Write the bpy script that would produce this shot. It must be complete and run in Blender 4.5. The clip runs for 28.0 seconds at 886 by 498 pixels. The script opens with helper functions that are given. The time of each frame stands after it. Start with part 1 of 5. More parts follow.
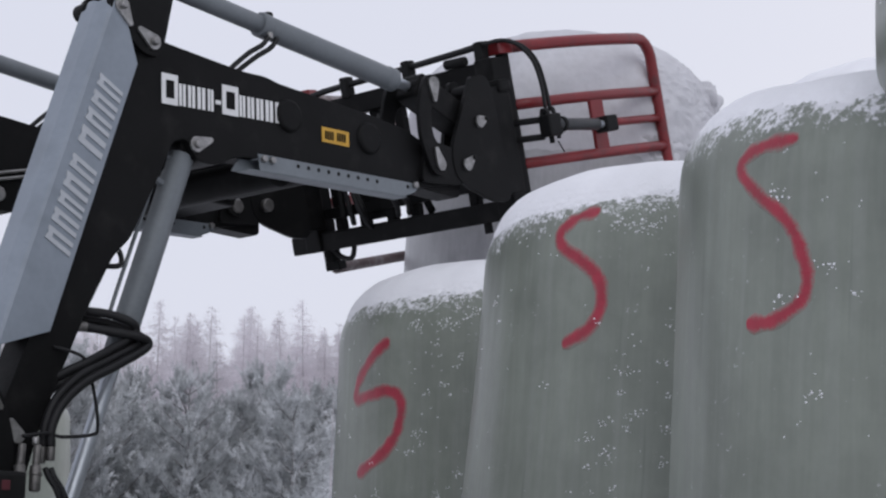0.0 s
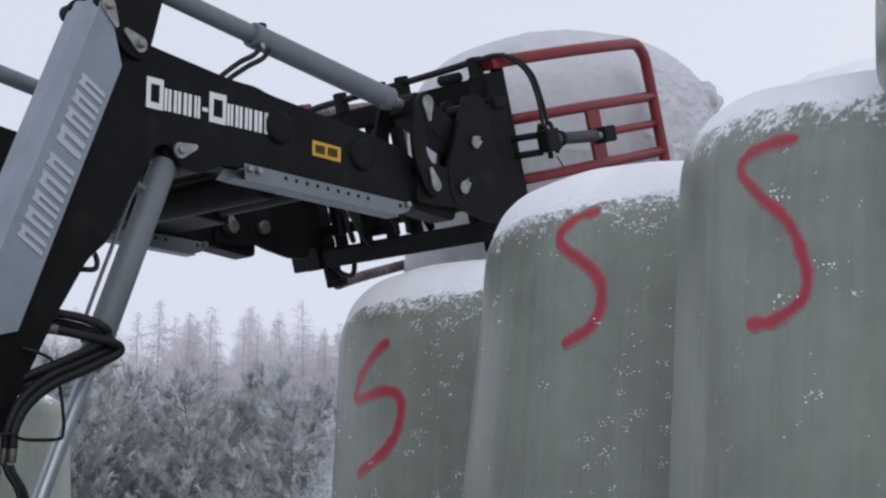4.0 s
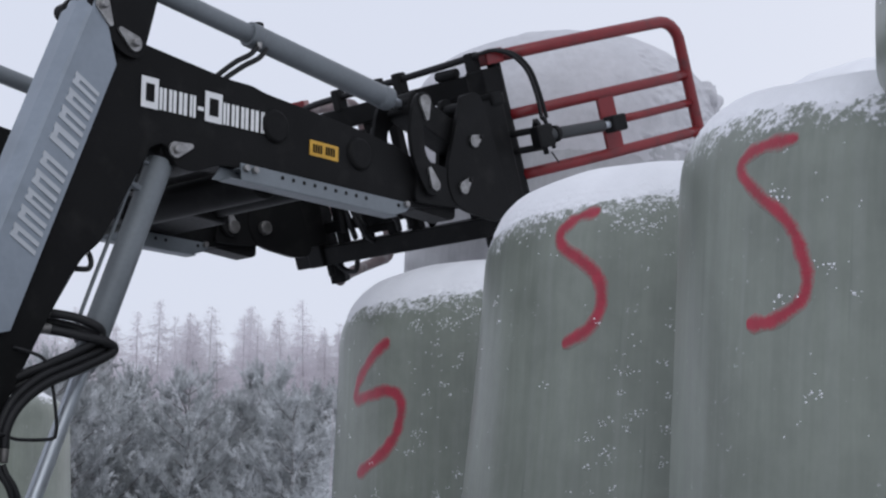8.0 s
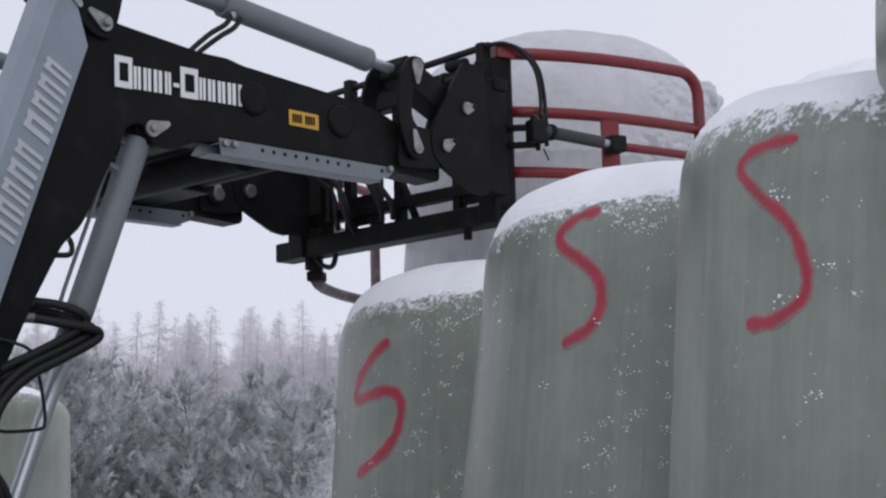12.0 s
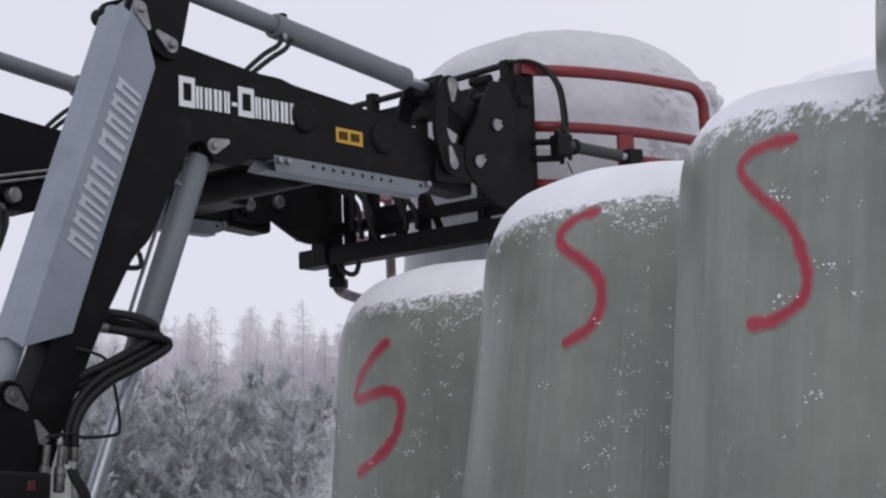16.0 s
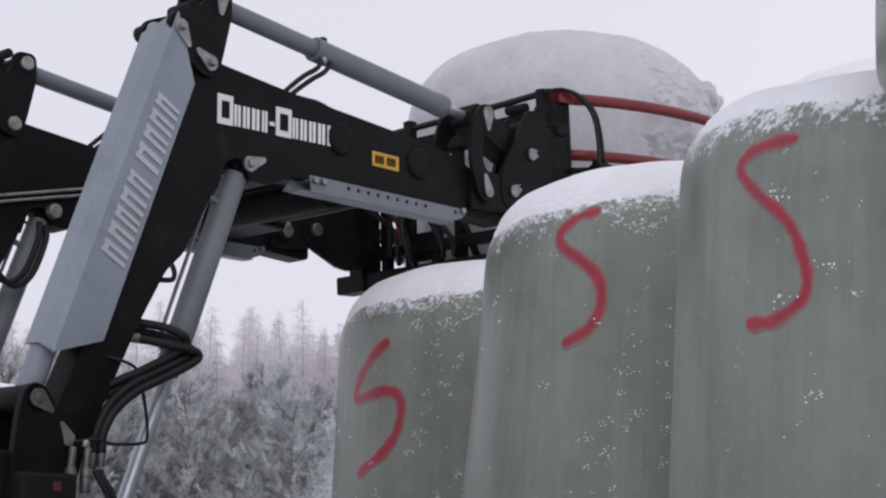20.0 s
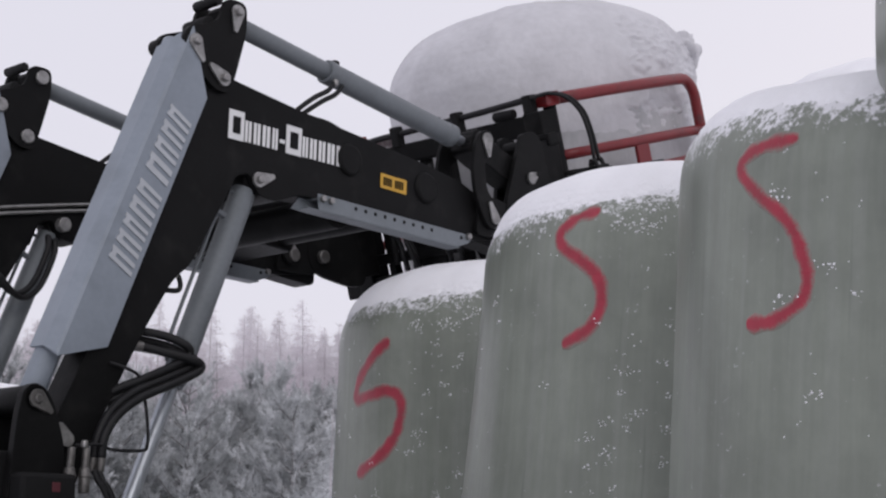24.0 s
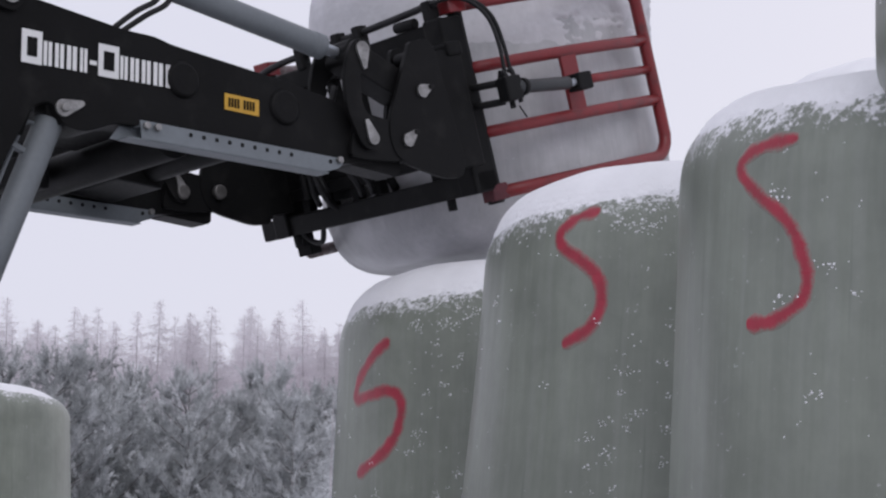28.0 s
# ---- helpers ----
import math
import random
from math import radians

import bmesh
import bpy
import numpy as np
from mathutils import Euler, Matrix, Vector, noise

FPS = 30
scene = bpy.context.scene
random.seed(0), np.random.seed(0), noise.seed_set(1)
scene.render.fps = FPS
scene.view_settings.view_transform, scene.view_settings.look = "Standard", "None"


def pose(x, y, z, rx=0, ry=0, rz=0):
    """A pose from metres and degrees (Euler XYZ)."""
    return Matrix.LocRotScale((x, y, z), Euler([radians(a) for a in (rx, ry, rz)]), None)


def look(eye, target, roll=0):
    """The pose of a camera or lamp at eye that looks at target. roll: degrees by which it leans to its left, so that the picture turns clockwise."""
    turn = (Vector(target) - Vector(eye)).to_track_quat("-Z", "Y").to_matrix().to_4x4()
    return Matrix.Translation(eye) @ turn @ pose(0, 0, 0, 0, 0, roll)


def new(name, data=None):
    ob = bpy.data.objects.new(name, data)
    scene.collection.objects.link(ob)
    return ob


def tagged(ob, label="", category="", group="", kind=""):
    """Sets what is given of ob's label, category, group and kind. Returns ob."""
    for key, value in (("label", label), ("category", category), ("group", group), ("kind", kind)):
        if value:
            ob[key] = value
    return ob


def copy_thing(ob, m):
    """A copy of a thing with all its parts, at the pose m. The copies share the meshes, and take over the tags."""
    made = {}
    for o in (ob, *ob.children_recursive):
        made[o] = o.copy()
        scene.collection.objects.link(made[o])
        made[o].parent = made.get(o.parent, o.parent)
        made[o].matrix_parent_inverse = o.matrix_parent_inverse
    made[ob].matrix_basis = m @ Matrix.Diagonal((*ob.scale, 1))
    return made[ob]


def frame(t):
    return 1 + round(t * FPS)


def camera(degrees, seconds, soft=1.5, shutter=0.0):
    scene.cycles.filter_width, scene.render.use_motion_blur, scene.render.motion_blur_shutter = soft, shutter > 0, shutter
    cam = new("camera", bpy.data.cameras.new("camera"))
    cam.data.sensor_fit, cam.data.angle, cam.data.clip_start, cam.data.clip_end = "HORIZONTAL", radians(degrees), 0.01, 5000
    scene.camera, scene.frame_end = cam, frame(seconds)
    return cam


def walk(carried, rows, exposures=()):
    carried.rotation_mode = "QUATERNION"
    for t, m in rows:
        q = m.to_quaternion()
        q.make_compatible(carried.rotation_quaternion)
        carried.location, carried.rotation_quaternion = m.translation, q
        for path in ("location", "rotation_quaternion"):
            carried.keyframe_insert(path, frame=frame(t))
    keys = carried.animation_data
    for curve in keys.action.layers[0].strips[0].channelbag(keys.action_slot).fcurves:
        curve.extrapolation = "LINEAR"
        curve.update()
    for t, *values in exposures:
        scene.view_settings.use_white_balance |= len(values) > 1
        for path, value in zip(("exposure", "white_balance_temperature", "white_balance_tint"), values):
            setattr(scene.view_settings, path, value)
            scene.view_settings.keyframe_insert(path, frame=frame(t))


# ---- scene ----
# One fixed camera on a tripod; a front loader lifts a bale off a stack of wrapped silage bales.
cam = camera(29.29, 28.0, soft=2.3, shutter=0.5)
EYE = pose(0, 0, 1.6, 100.6, 0, 0)
# the clip's camera drifts from a bluish to a neutral white balance
walk(cam, [(0, EYE), (28, EYE)], [(0, 0.0, 6380, 7), (3.0, 0.0, 6250, 5), (8.0, 0.0, 6200, 5), (12.5, 0.0, 6380, 8), (16.0, 0.03, 6480, 9), (20.0, 0.04, 6560, 9), (24.0, 0.04, 6680, 10), (26.5, 0.03, 6620, 10), (28.0, 0.02, 6460, 10)])

# ---- sky and light: overcast winter day ----
world = bpy.data.worlds.new("overcast_sky")
scene.world = world
world.use_nodes = True
wn, wl = world.node_tree.nodes, world.node_tree.links
wn.clear()
sky_tex = wn.new("ShaderNodeTexSky")
sky_tex.sky_type = "NISHITA"
sky_tex.sun_disc = False
sky_tex.sun_elevation, sky_tex.sun_rotation = radians(22), radians(35)
sky_tex.air_density, sky_tex.dust_density = 1.0, 4.0
clear_bg = wn.new("ShaderNodeBackground")
clear_bg.inputs["Strength"].default_value = 0.05
cloud_bg = wn.new("ShaderNodeBackground")
cloud_bg.inputs["Color"].default_value = (0.765, 0.765, 0.88, 1)
cloud_bg.inputs["Strength"].default_value = 1.0
cover_mix = wn.new("ShaderNodeMixShader")
cover_mix.inputs[0].default_value = 0.93
w_out = wn.new("ShaderNodeOutputWorld")
wl.new(sky_tex.outputs[0], clear_bg.inputs["Color"])
wl.new(clear_bg.outputs[0], cover_mix.inputs[1])
wl.new(cloud_bg.outputs[0], cover_mix.inputs[2])
wl.new(cover_mix.outputs[0], w_out.inputs["Surface"])

sun_data = bpy.data.lights.new("sun", "SUN")
sun_data.energy, sun_data.angle, sun_data.color = 0.5, radians(40), (1.0, 0.97, 0.93)
sun = new("sun", sun_data)
sun.matrix_world = look((3, -6, 9), (0, 5, 2))
scene.view_settings.exposure = 0.0


# ---- materials ----
def material(name, base, rough=0.5, metal=0.0, vary=0.25, scale=6.0, fine=60.0, bump=0.15, stretch=(1, 1, 1), second=None,
             patch=(0.5, 0.7), spec=0.5, rand=0.0):
    """Two scales of colour variation and a fine relief; second: colour of worn or dusty patches."""
    m = bpy.data.materials.new(name)
    m.use_nodes = True
    n, l = m.node_tree.nodes, m.node_tree.links
    b = n["Principled BSDF"]
    tc, mp = n.new("ShaderNodeTexCoord"), n.new("ShaderNodeMapping")
    mp.inputs["Scale"].default_value = stretch
    l.new(tc.outputs["Object"], mp.inputs["Vector"])
    big, small = n.new("ShaderNodeTexNoise"), n.new("ShaderNodeTexNoise")
    for t, s in ((big, scale), (small, fine)):
        t.inputs["Scale"].default_value, t.inputs["Detail"].default_value = s, 6
        l.new(mp.outputs[0], t.inputs["Vector"])
    ramp = n.new("ShaderNodeValToRGB")
    lo, hi = [max(0.0, c * (1 - vary)) for c in base], [min(1.0, c * (1 + vary)) for c in base]
    ramp.color_ramp.elements[0].position, ramp.color_ramp.elements[0].color = 0.3, (*lo, 1)
    ramp.color_ramp.elements[1].position, ramp.color_ramp.elements[1].color = 0.7, (*hi, 1)
    add = n.new("ShaderNodeMath")
    add.operation = "MULTIPLY_ADD"
    add.inputs[1].default_value = 0.35
    l.new(small.outputs[0], add.inputs[0])
    sub = n.new("ShaderNodeMath")
    sub.operation = "MULTIPLY_ADD"
    sub.inputs[1].default_value, sub.inputs[2].default_value = 0.65, 0.0
    l.new(big.outputs[0], sub.inputs[0])
    l.new(sub.outputs[0], add.inputs[2])
    l.new(add.outputs[0], ramp.inputs[0])
    col = ramp.outputs[0]
    if second:
        mx, pr = n.new("ShaderNodeMix"), n.new("ShaderNodeMapRange")
        mx.data_type = "RGBA"
        pr.inputs[1].default_value, pr.inputs[2].default_value = patch
        p2 = n.new("ShaderNodeTexNoise")
        p2.inputs["Scale"].default_value, p2.inputs["Detail"].default_value = scale * 2.3, 8
        l.new(mp.outputs[0], p2.inputs["Vector"])
        l.new(p2.outputs[0], pr.inputs[0])
        l.new(pr.outputs[0], mx.inputs[0])
        l.new(col, mx.inputs[6])
        mx.inputs[7].default_value = (*second, 1)
        col = mx.outputs[2]
    if rand:
        info, hsv, mr = n.new("ShaderNodeObjectInfo"), n.new("ShaderNodeHueSaturation"), n.new("ShaderNodeMapRange")
        mr.inputs[3].default_value, mr.inputs[4].default_value = 1 - rand, 1 + rand
        l.new(info.outputs["Random"], mr.inputs[0])
        l.new(mr.outputs[0], hsv.inputs["Value"])
        l.new(col, hsv.inputs["Color"])
        col = hsv.outputs[0]
    l.new(col, b.inputs["Base Color"])
    rr = n.new("ShaderNodeMapRange")
    rr.inputs[3].default_value, rr.inputs[4].default_value = max(0.05, rough - 0.12), min(1, rough + 0.12)
    l.new(small.outputs[0], rr.inputs[0])
    l.new(rr.outputs[0], b.inputs["Roughness"])
    b.inputs["Metallic"].default_value = metal
    b.inputs["Specular IOR Level"].default_value = spec
    if bump:
        bp = n.new("ShaderNodeBump")
        bp.inputs["Strength"].default_value, bp.inputs["Distance"].default_value = bump, 0.02
        l.new(add.outputs[0], bp.inputs["Height"])
        l.new(bp.outputs[0], b.inputs["Normal"])
    return m


def wrap_material(name, base, pale, drip=0.45):
    """Stretched film over hay: upright streaks, soft patches, a dull sheen, small wrinkles."""
    m = material(name, base, rough=0.36, vary=0.13, scale=2.4, fine=18, bump=0.08, stretch=(5, 5, 0.5))
    n, l = m.node_tree.nodes, m.node_tree.links
    b = n["Principled BSDF"]
    old = b.inputs["Base Color"].links[0].from_socket
    tc, mp, tx = n.new("ShaderNodeTexCoord"), n.new("ShaderNodeMapping"), n.new("ShaderNodeTexNoise")
    mp.inputs["Scale"].default_value = (15, 15, 0.75)
    tx.inputs["Scale"].default_value, tx.inputs["Detail"].default_value, tx.inputs["Distortion"].default_value = 2.4, 9, 0.5
    l.new(tc.outputs["Object"], mp.inputs[0])
    l.new(mp.outputs[0], tx.inputs["Vector"])
    mr, mx = n.new("ShaderNodeMapRange"), n.new("ShaderNodeMix")
    mr.inputs[1].default_value, mr.inputs[2].default_value, mr.inputs[4].default_value = 0.48, 0.78, 0.6
    mx.data_type = "RGBA"
    l.new(tx.outputs[0], mr.inputs[0])
    l.new(mr.outputs[0], mx.inputs[0])
    l.new(old, mx.inputs[6])
    mx.inputs[7].default_value = (*pale, 1)
    # thin dark drip lines
    mp2, t2, mr2, mx2 = n.new("ShaderNodeMapping"), n.new("ShaderNodeTexNoise"), n.new("ShaderNodeMapRange"), n.new("ShaderNodeMix")
    mp2.inputs["Scale"].default_value, mp2.inputs["Location"].default_value = (44, 44, 1.1), (3, 7, 2)
    t2.inputs["Scale"].default_value, t2.inputs["Detail"].default_value = 1.6, 4
    mr2.inputs[1].default_value, mr2.inputs[2].default_value, mr2.inputs[4].default_value = 0.66, 0.78, 0.4
    mx2.data_type = "RGBA"
    l.new(tc.outputs["Object"], mp2.inputs[0])
    l.new(mp2.outputs[0], t2.inputs["Vector"])
    l.new(t2.outputs[0], mr2.inputs[0])
    l.new(mr2.outputs[0], mx2.inputs[0])
    l.new(mx.outputs[2], mx2.inputs[6])
    mx2.inputs[7].default_value = (*[c * drip for c in base], 1)
    # soft clouds of damp and dust
    t3, mr3, mx3 = n.new("ShaderNodeTexNoise"), n.new("ShaderNodeMapRange"), n.new("ShaderNodeMix")
    t3.inputs["Scale"].default_value, t3.inputs["Detail"].default_value, t3.inputs["Roughness"].default_value = 5.0, 7, 0.62
    mr3.inputs[1].default_value, mr3.inputs[2].default_value, mr3.inputs[3].default_value, mr3.inputs[4].default_value = 0.36, 0.64, 0.87, 1.12
    mx3.data_type, mx3.blend_type = "RGBA", "MULTIPLY"
    mx3.inputs[0].default_value = 1.0
    l.new(tc.outputs["Object"], t3.inputs["Vector"])
    l.new(t3.outputs[0], mr3.inputs[0])
    l.new(mx2.outputs[2], mx3.inputs[6])
    l.new(mr3.outputs[0], mx3.inputs[7])
    # frost dust in grains where the mesh says that it lies
    at, t4, t5 = n.new("ShaderNodeAttribute"), n.new("ShaderNodeTexNoise"), n.new("ShaderNodeTexNoise")
    at.attribute_name = "dust"
    t4.inputs["Scale"].default_value, t4.inputs["Detail"].default_value, t4.inputs["Roughness"].default_value = 75, 5, 0.7
    t5.inputs["Scale"].default_value, t5.inputs["Detail"].default_value = 14, 3
    both, lift, grains, mx4 = n.new("ShaderNodeMath"), n.new("ShaderNodeMath"), n.new("ShaderNodeMapRange"), n.new("ShaderNodeMix")
    both.operation, both.inputs[1].default_value = "MULTIPLY_ADD", 0.5
    l.new(tc.outputs["Object"], t4.inputs["Vector"])
    l.new(tc.outputs["Object"], t5.inputs["Vector"])
    l.new(t5.outputs[0], both.inputs[0])
    l.new(t4.outputs[0], both.inputs[2])
    lift.operation, lift.inputs[1].default_value = "MULTIPLY_ADD", 0.42
    l.new(at.outputs["Fac"], lift.inputs[0])
    l.new(both.outputs[0], lift.inputs[2])
    grains.inputs[1].default_value, grains.inputs[2].default_value, grains.inputs[4].default_value = 0.95, 1.08, 0.9
    l.new(lift.outputs[0], grains.inputs[0])
    mx4.data_type = "RGBA"
    l.new(grains.outputs[0], mx4.inputs[0])
    l.new(mx3.outputs[2], mx4.inputs[6])
    mx4.inputs[7].default_value = (0.8, 0.8, 0.83, 1)
    l.new(mx4.outputs[2], b.inputs["Base Color"])
    return m


def spray_material(name, base, pale, paint):
    """The film under sprayed paint that thins out in droplets; the mesh's UV runs across the stroke."""
    m = wrap_material(name, base, pale)
    n, l = m.node_tree.nodes, m.node_tree.links
    b = n["Principled BSDF"]
    film = b.inputs["Base Color"].links[0].from_socket
    uv, sep, tc = n.new("ShaderNodeUVMap"), n.new("ShaderNodeSeparateXYZ"), n.new("ShaderNodeTexCoord")
    uv.uv_map = "across"
    drops, clouds = n.new("ShaderNodeTexNoise"), n.new("ShaderNodeTexNoise")
    drops.inputs["Scale"].default_value, drops.inputs["Detail"].default_value = 210, 5
    clouds.inputs["Scale"].default_value, clouds.inputs["Detail"].default_value = 26, 4
    l.new(uv.outputs[0], sep.inputs[0])
    l.new(tc.outputs["Object"], drops.inputs["Vector"])
    l.new(tc.outputs["Object"], clouds.inputs["Vector"])
    last = sep.outputs[1]
    for tex, share in ((drops, 0.55), (clouds, 0.5)):
        add = n.new("ShaderNodeMath")
        add.operation, add.inputs[1].default_value = "MULTIPLY_ADD", share
        l.new(tex.outputs[0], add.inputs[0])
        l.new(last, add.inputs[2])
        last = add.outputs[0]
    mr, mx, tone, red = n.new("ShaderNodeMapRange"), n.new("ShaderNodeMix"), n.new("ShaderNodeMapRange"), n.new("ShaderNodeMix")
    mr.interpolation_type = "SMOOTHSTEP"
    mr.inputs[1].default_value, mr.inputs[2].default_value, mr.inputs[4].default_value = 0.62, 1.32, 0.97
    l.new(last, mr.inputs[0])
    red.data_type = mx.data_type = "RGBA"
    tone.inputs[1].default_value, tone.inputs[2].default_value = 0.3, 0.7
    l.new(clouds.outputs[0], tone.inputs[0])
    l.new(tone.outputs[0], red.inputs[0])
    red.inputs[6].default_value = (*[c * 0.75 for c in paint], 1)
    red.inputs[7].default_value = (*[c * 1.1 for c in paint], 1)
    l.new(mr.outputs[0], mx.inputs[0])
    l.new(film, mx.inputs[6])
    l.new(red.outputs[2], mx.inputs[7])
    l.new(mx.outputs[2], b.inputs["Base Color"])
    return m


SNOW = material("snow", (0.88, 0.88, 0.905), rough=0.75, vary=0.05, scale=9, fine=160, bump=0.35)
# darker than SNOW: shade on the lifted bale is in this colour
CRUST = material("wind_packed_snow_shade_toned", (0.575, 0.57, 0.595), rough=0.8, vary=0.13, scale=5, fine=32, bump=0.4)
WRAP = wrap_material("pale_green_film", (0.204, 0.224, 0.188), (0.25, 0.268, 0.238))
# white film darkened likewise, with the bale's shade in its colour
WRAP_WHITE = wrap_material("white_film_shade_toned", (0.42, 0.42, 0.435), (0.47, 0.47, 0.485), 0.88)
SPRAY = spray_material("red_spray_paint", (0.204, 0.224, 0.188), (0.25, 0.268, 0.238), (0.36, 0.012, 0.038))
BLACK = material("black_enamel", (0.0068, 0.0068, 0.007), rough=0.5, vary=0.35, scale=5, fine=80, bump=0.06, second=(0.015, 0.0147, 0.0145), patch=(0.54, 0.76), spec=0.1)
CAST = material("dull_black_casting", (0.0075, 0.0075, 0.0078), rough=0.65, vary=0.4, scale=8, fine=120, bump=0.18, spec=0.2)
GREY = material("blue_grey_enamel", (0.23, 0.26, 0.30), rough=0.45, spec=0.35, vary=0.1, scale=4, fine=60, bump=0.04, second=(0.19, 0.215, 0.245), patch=(0.5, 0.75))
TUBE_GREY = material("grey_cylinder_paint", (0.15, 0.165, 0.178), rough=0.5, spec=0.35, vary=0.16, scale=5, fine=70, bump=0.05)
ZINC = material("zinc_plated_steel", (0.27, 0.265, 0.26), rough=0.42, metal=0.75, vary=0.5, scale=25, fine=120, bump=0.08)
GALV = material("galvanised_channel", (0.165, 0.184, 0.20), rough=0.5, metal=0.2, vary=0.13, scale=10, fine=80, bump=0.05)
DULL_STEEL = material("dull_steel_fitting", (0.13, 0.125, 0.12), rough=0.45, metal=0.6, vary=0.5, scale=30, fine=150, bump=0.1)
DARK_GREY = material("dark_grey_ram_paint", (0.03, 0.032, 0.034), rough=0.45, spec=0.4, vary=0.2, scale=9, fine=90, bump=0.06)
CHROME = material("chrome_rod", (0.44, 0.47, 0.51), rough=0.42, metal=0.75, vary=0.05, scale=10, fine=50, bump=0.0)
RUBBER = material("black_rubber_hose", (0.008, 0.008, 0.009), spec=0.3, rough=0.55, vary=0.3, scale=20, fine=200, bump=0.1)
RED = material("red_tube_paint", (0.18, 0.012, 0.015), spec=0.5, rough=0.34, vary=0.2, scale=6, fine=70, bump=0.06, second=(0.09, 0.018, 0.02), patch=(0.55, 0.78))
DULL_RED = material("faded_red_cap", (0.075, 0.012, 0.018), rough=0.7, vary=0.3, scale=20, fine=120, bump=0.1)
WORN = material("worn_frosted_tube", (0.14, 0.10, 0.10), rough=0.6, vary=0.4, scale=7, fine=60, bump=0.1, second=(0.26, 0.24, 0.24), patch=(0.5, 0.66))
WHITE = material("white_decal", (0.72, 0.72, 0.72), rough=0.5, vary=0.06, scale=20, fine=90, bump=0.0)
PALE = material("pale_grey_decal", (0.42, 0.44, 0.47), rough=0.5, vary=0.08, scale=20, fine=90, bump=0.0)
YELLOW = material("yellow_decal", (0.55, 0.31, 0.03), rough=0.5, vary=0.08, scale=20, fine=90, bump=0.0)
def let_through(m, share):
    """Thin frosted needles and twigs: part of the light passes through them."""
    n, l = m.node_tree.nodes, m.node_tree.links
    b, out = n["Principled BSDF"], n["Material Output"]
    tr, mx = n.new("ShaderNodeBsdfTranslucent"), n.new("ShaderNodeMixShader")
    l.new(b.inputs["Base Color"].links[0].from_socket, tr.inputs["Color"])
    mx.inputs[0].default_value = share
    l.new(b.outputs[0], mx.inputs[1])
    l.new(tr.outputs[0], mx.inputs[2])
    l.new(mx.outputs[0], out.inputs["Surface"])


# hoarfrost colours paled further, in place of mist over the trees
FROST = material("frosted_needles_mist_paled", (0.43, 0.445, 0.45), rough=0.9, spec=0.1, vary=0.2, scale=1.3, fine=5, bump=0.0, second=(0.74, 0.75, 0.76), patch=(0.44, 0.62), rand=0.12)
MISTY_FROST_TWIG = material("frosted_larch_twigs_mist_paled", (0.78, 0.75, 0.775), rough=0.9, spec=0.1, vary=0.1, scale=0.5, fine=4, bump=0.0, rand=0.08)
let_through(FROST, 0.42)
let_through(MISTY_FROST_TWIG, 0.55)
DARK_BARK = material("pine_bark", (0.24, 0.235, 0.235), rough=0.9, vary=0.35, scale=3, fine=30, bump=0.4, second=(0.5, 0.5, 0.51), patch=(0.5, 0.7))
# larch bark: frost, and a paler tone that stands for the mist
BARK = material("frosted_bark_mist_paled", (0.46, 0.43, 0.45), rough=0.9, vary=0.35, scale=3, fine=30, bump=0.4)
GROUND = material("snow_field", (0.80, 0.80, 0.83), rough=0.8, vary=0.05, scale=0.6, fine=14, bump=0.5)
SOIL = material("tyre_rubber", (0.02, 0.02, 0.021), rough=0.8, vary=0.3, scale=9, fine=90, bump=0.2)


# ---- mesh helpers ----
def finish(name, bm, mat, smooth=False):
    bmesh.ops.recalc_face_normals(bm, faces=bm.faces)
    me = bpy.data.meshes.new(name)
    bm.to_mesh(me)
    bm.free()
    me.materials.append(mat)
    if smooth:
        me.polygons.foreach_set("use_smooth", [True] * len(me.polygons))
    return me


def part(name, bm, mat, parent=None, label="", at=None, smooth=False, kind=""):
    ob = new(name, bm if isinstance(bm, bpy.types.Mesh) else finish(name, bm, mat, smooth))
    if parent:
        ob.parent = parent
    if at is not None:
        ob.matrix_basis = at
    return tagged(ob, label=label, kind=kind)


def prism(points, y0, y1, bevel=0.006, holes=()):
    """A plate or beam: an outline in x and z, from y0 to y1, with softened edges."""
    bm = bmesh.new()
    vs = [bm.verts.new((x, y0, z)) for x, z in points]
    f = bm.faces.new(vs)
    ext = bmesh.ops.extrude_face_region(bm, geom=[f])
    bmesh.ops.translate(bm, verts=[v for v in ext["geom"] if isinstance(v, bmesh.types.BMVert)], vec=(0, y1 - y0, 0))
    if bevel:
        bmesh.ops.bevel(bm, geom=list(bm.edges), offset=bevel, segments=2, profile=0.6, affect="EDGES", clamp_overlap=True)
    return bm


def block(x0, x1, y0, y1, z0, z1, bevel=0.006):
    return prism([(x0, z0), (x1, z0), (x1, z1), (x0, z1)], y0, y1, bevel)


def spline(points, steps=8):
    """A smooth line through the points."""
    p = [Vector(q) for q in points]
    p = [p[0] * 2 - p[1]] + p + [p[-1] * 2 - p[-2]]
    out = []
    for i in range(1, len(p) - 2):
        for k in range(steps):
            t = k / steps
            a, b, c, d = p[i - 1:i + 3]
            out.append(0.5 * (2 * b + (c - a) * t + (2 * a - 5 * b + 4 * c - d) * t * t + (3 * b - a - 3 * c + d) * t ** 3))
    return out + [p[-2]]


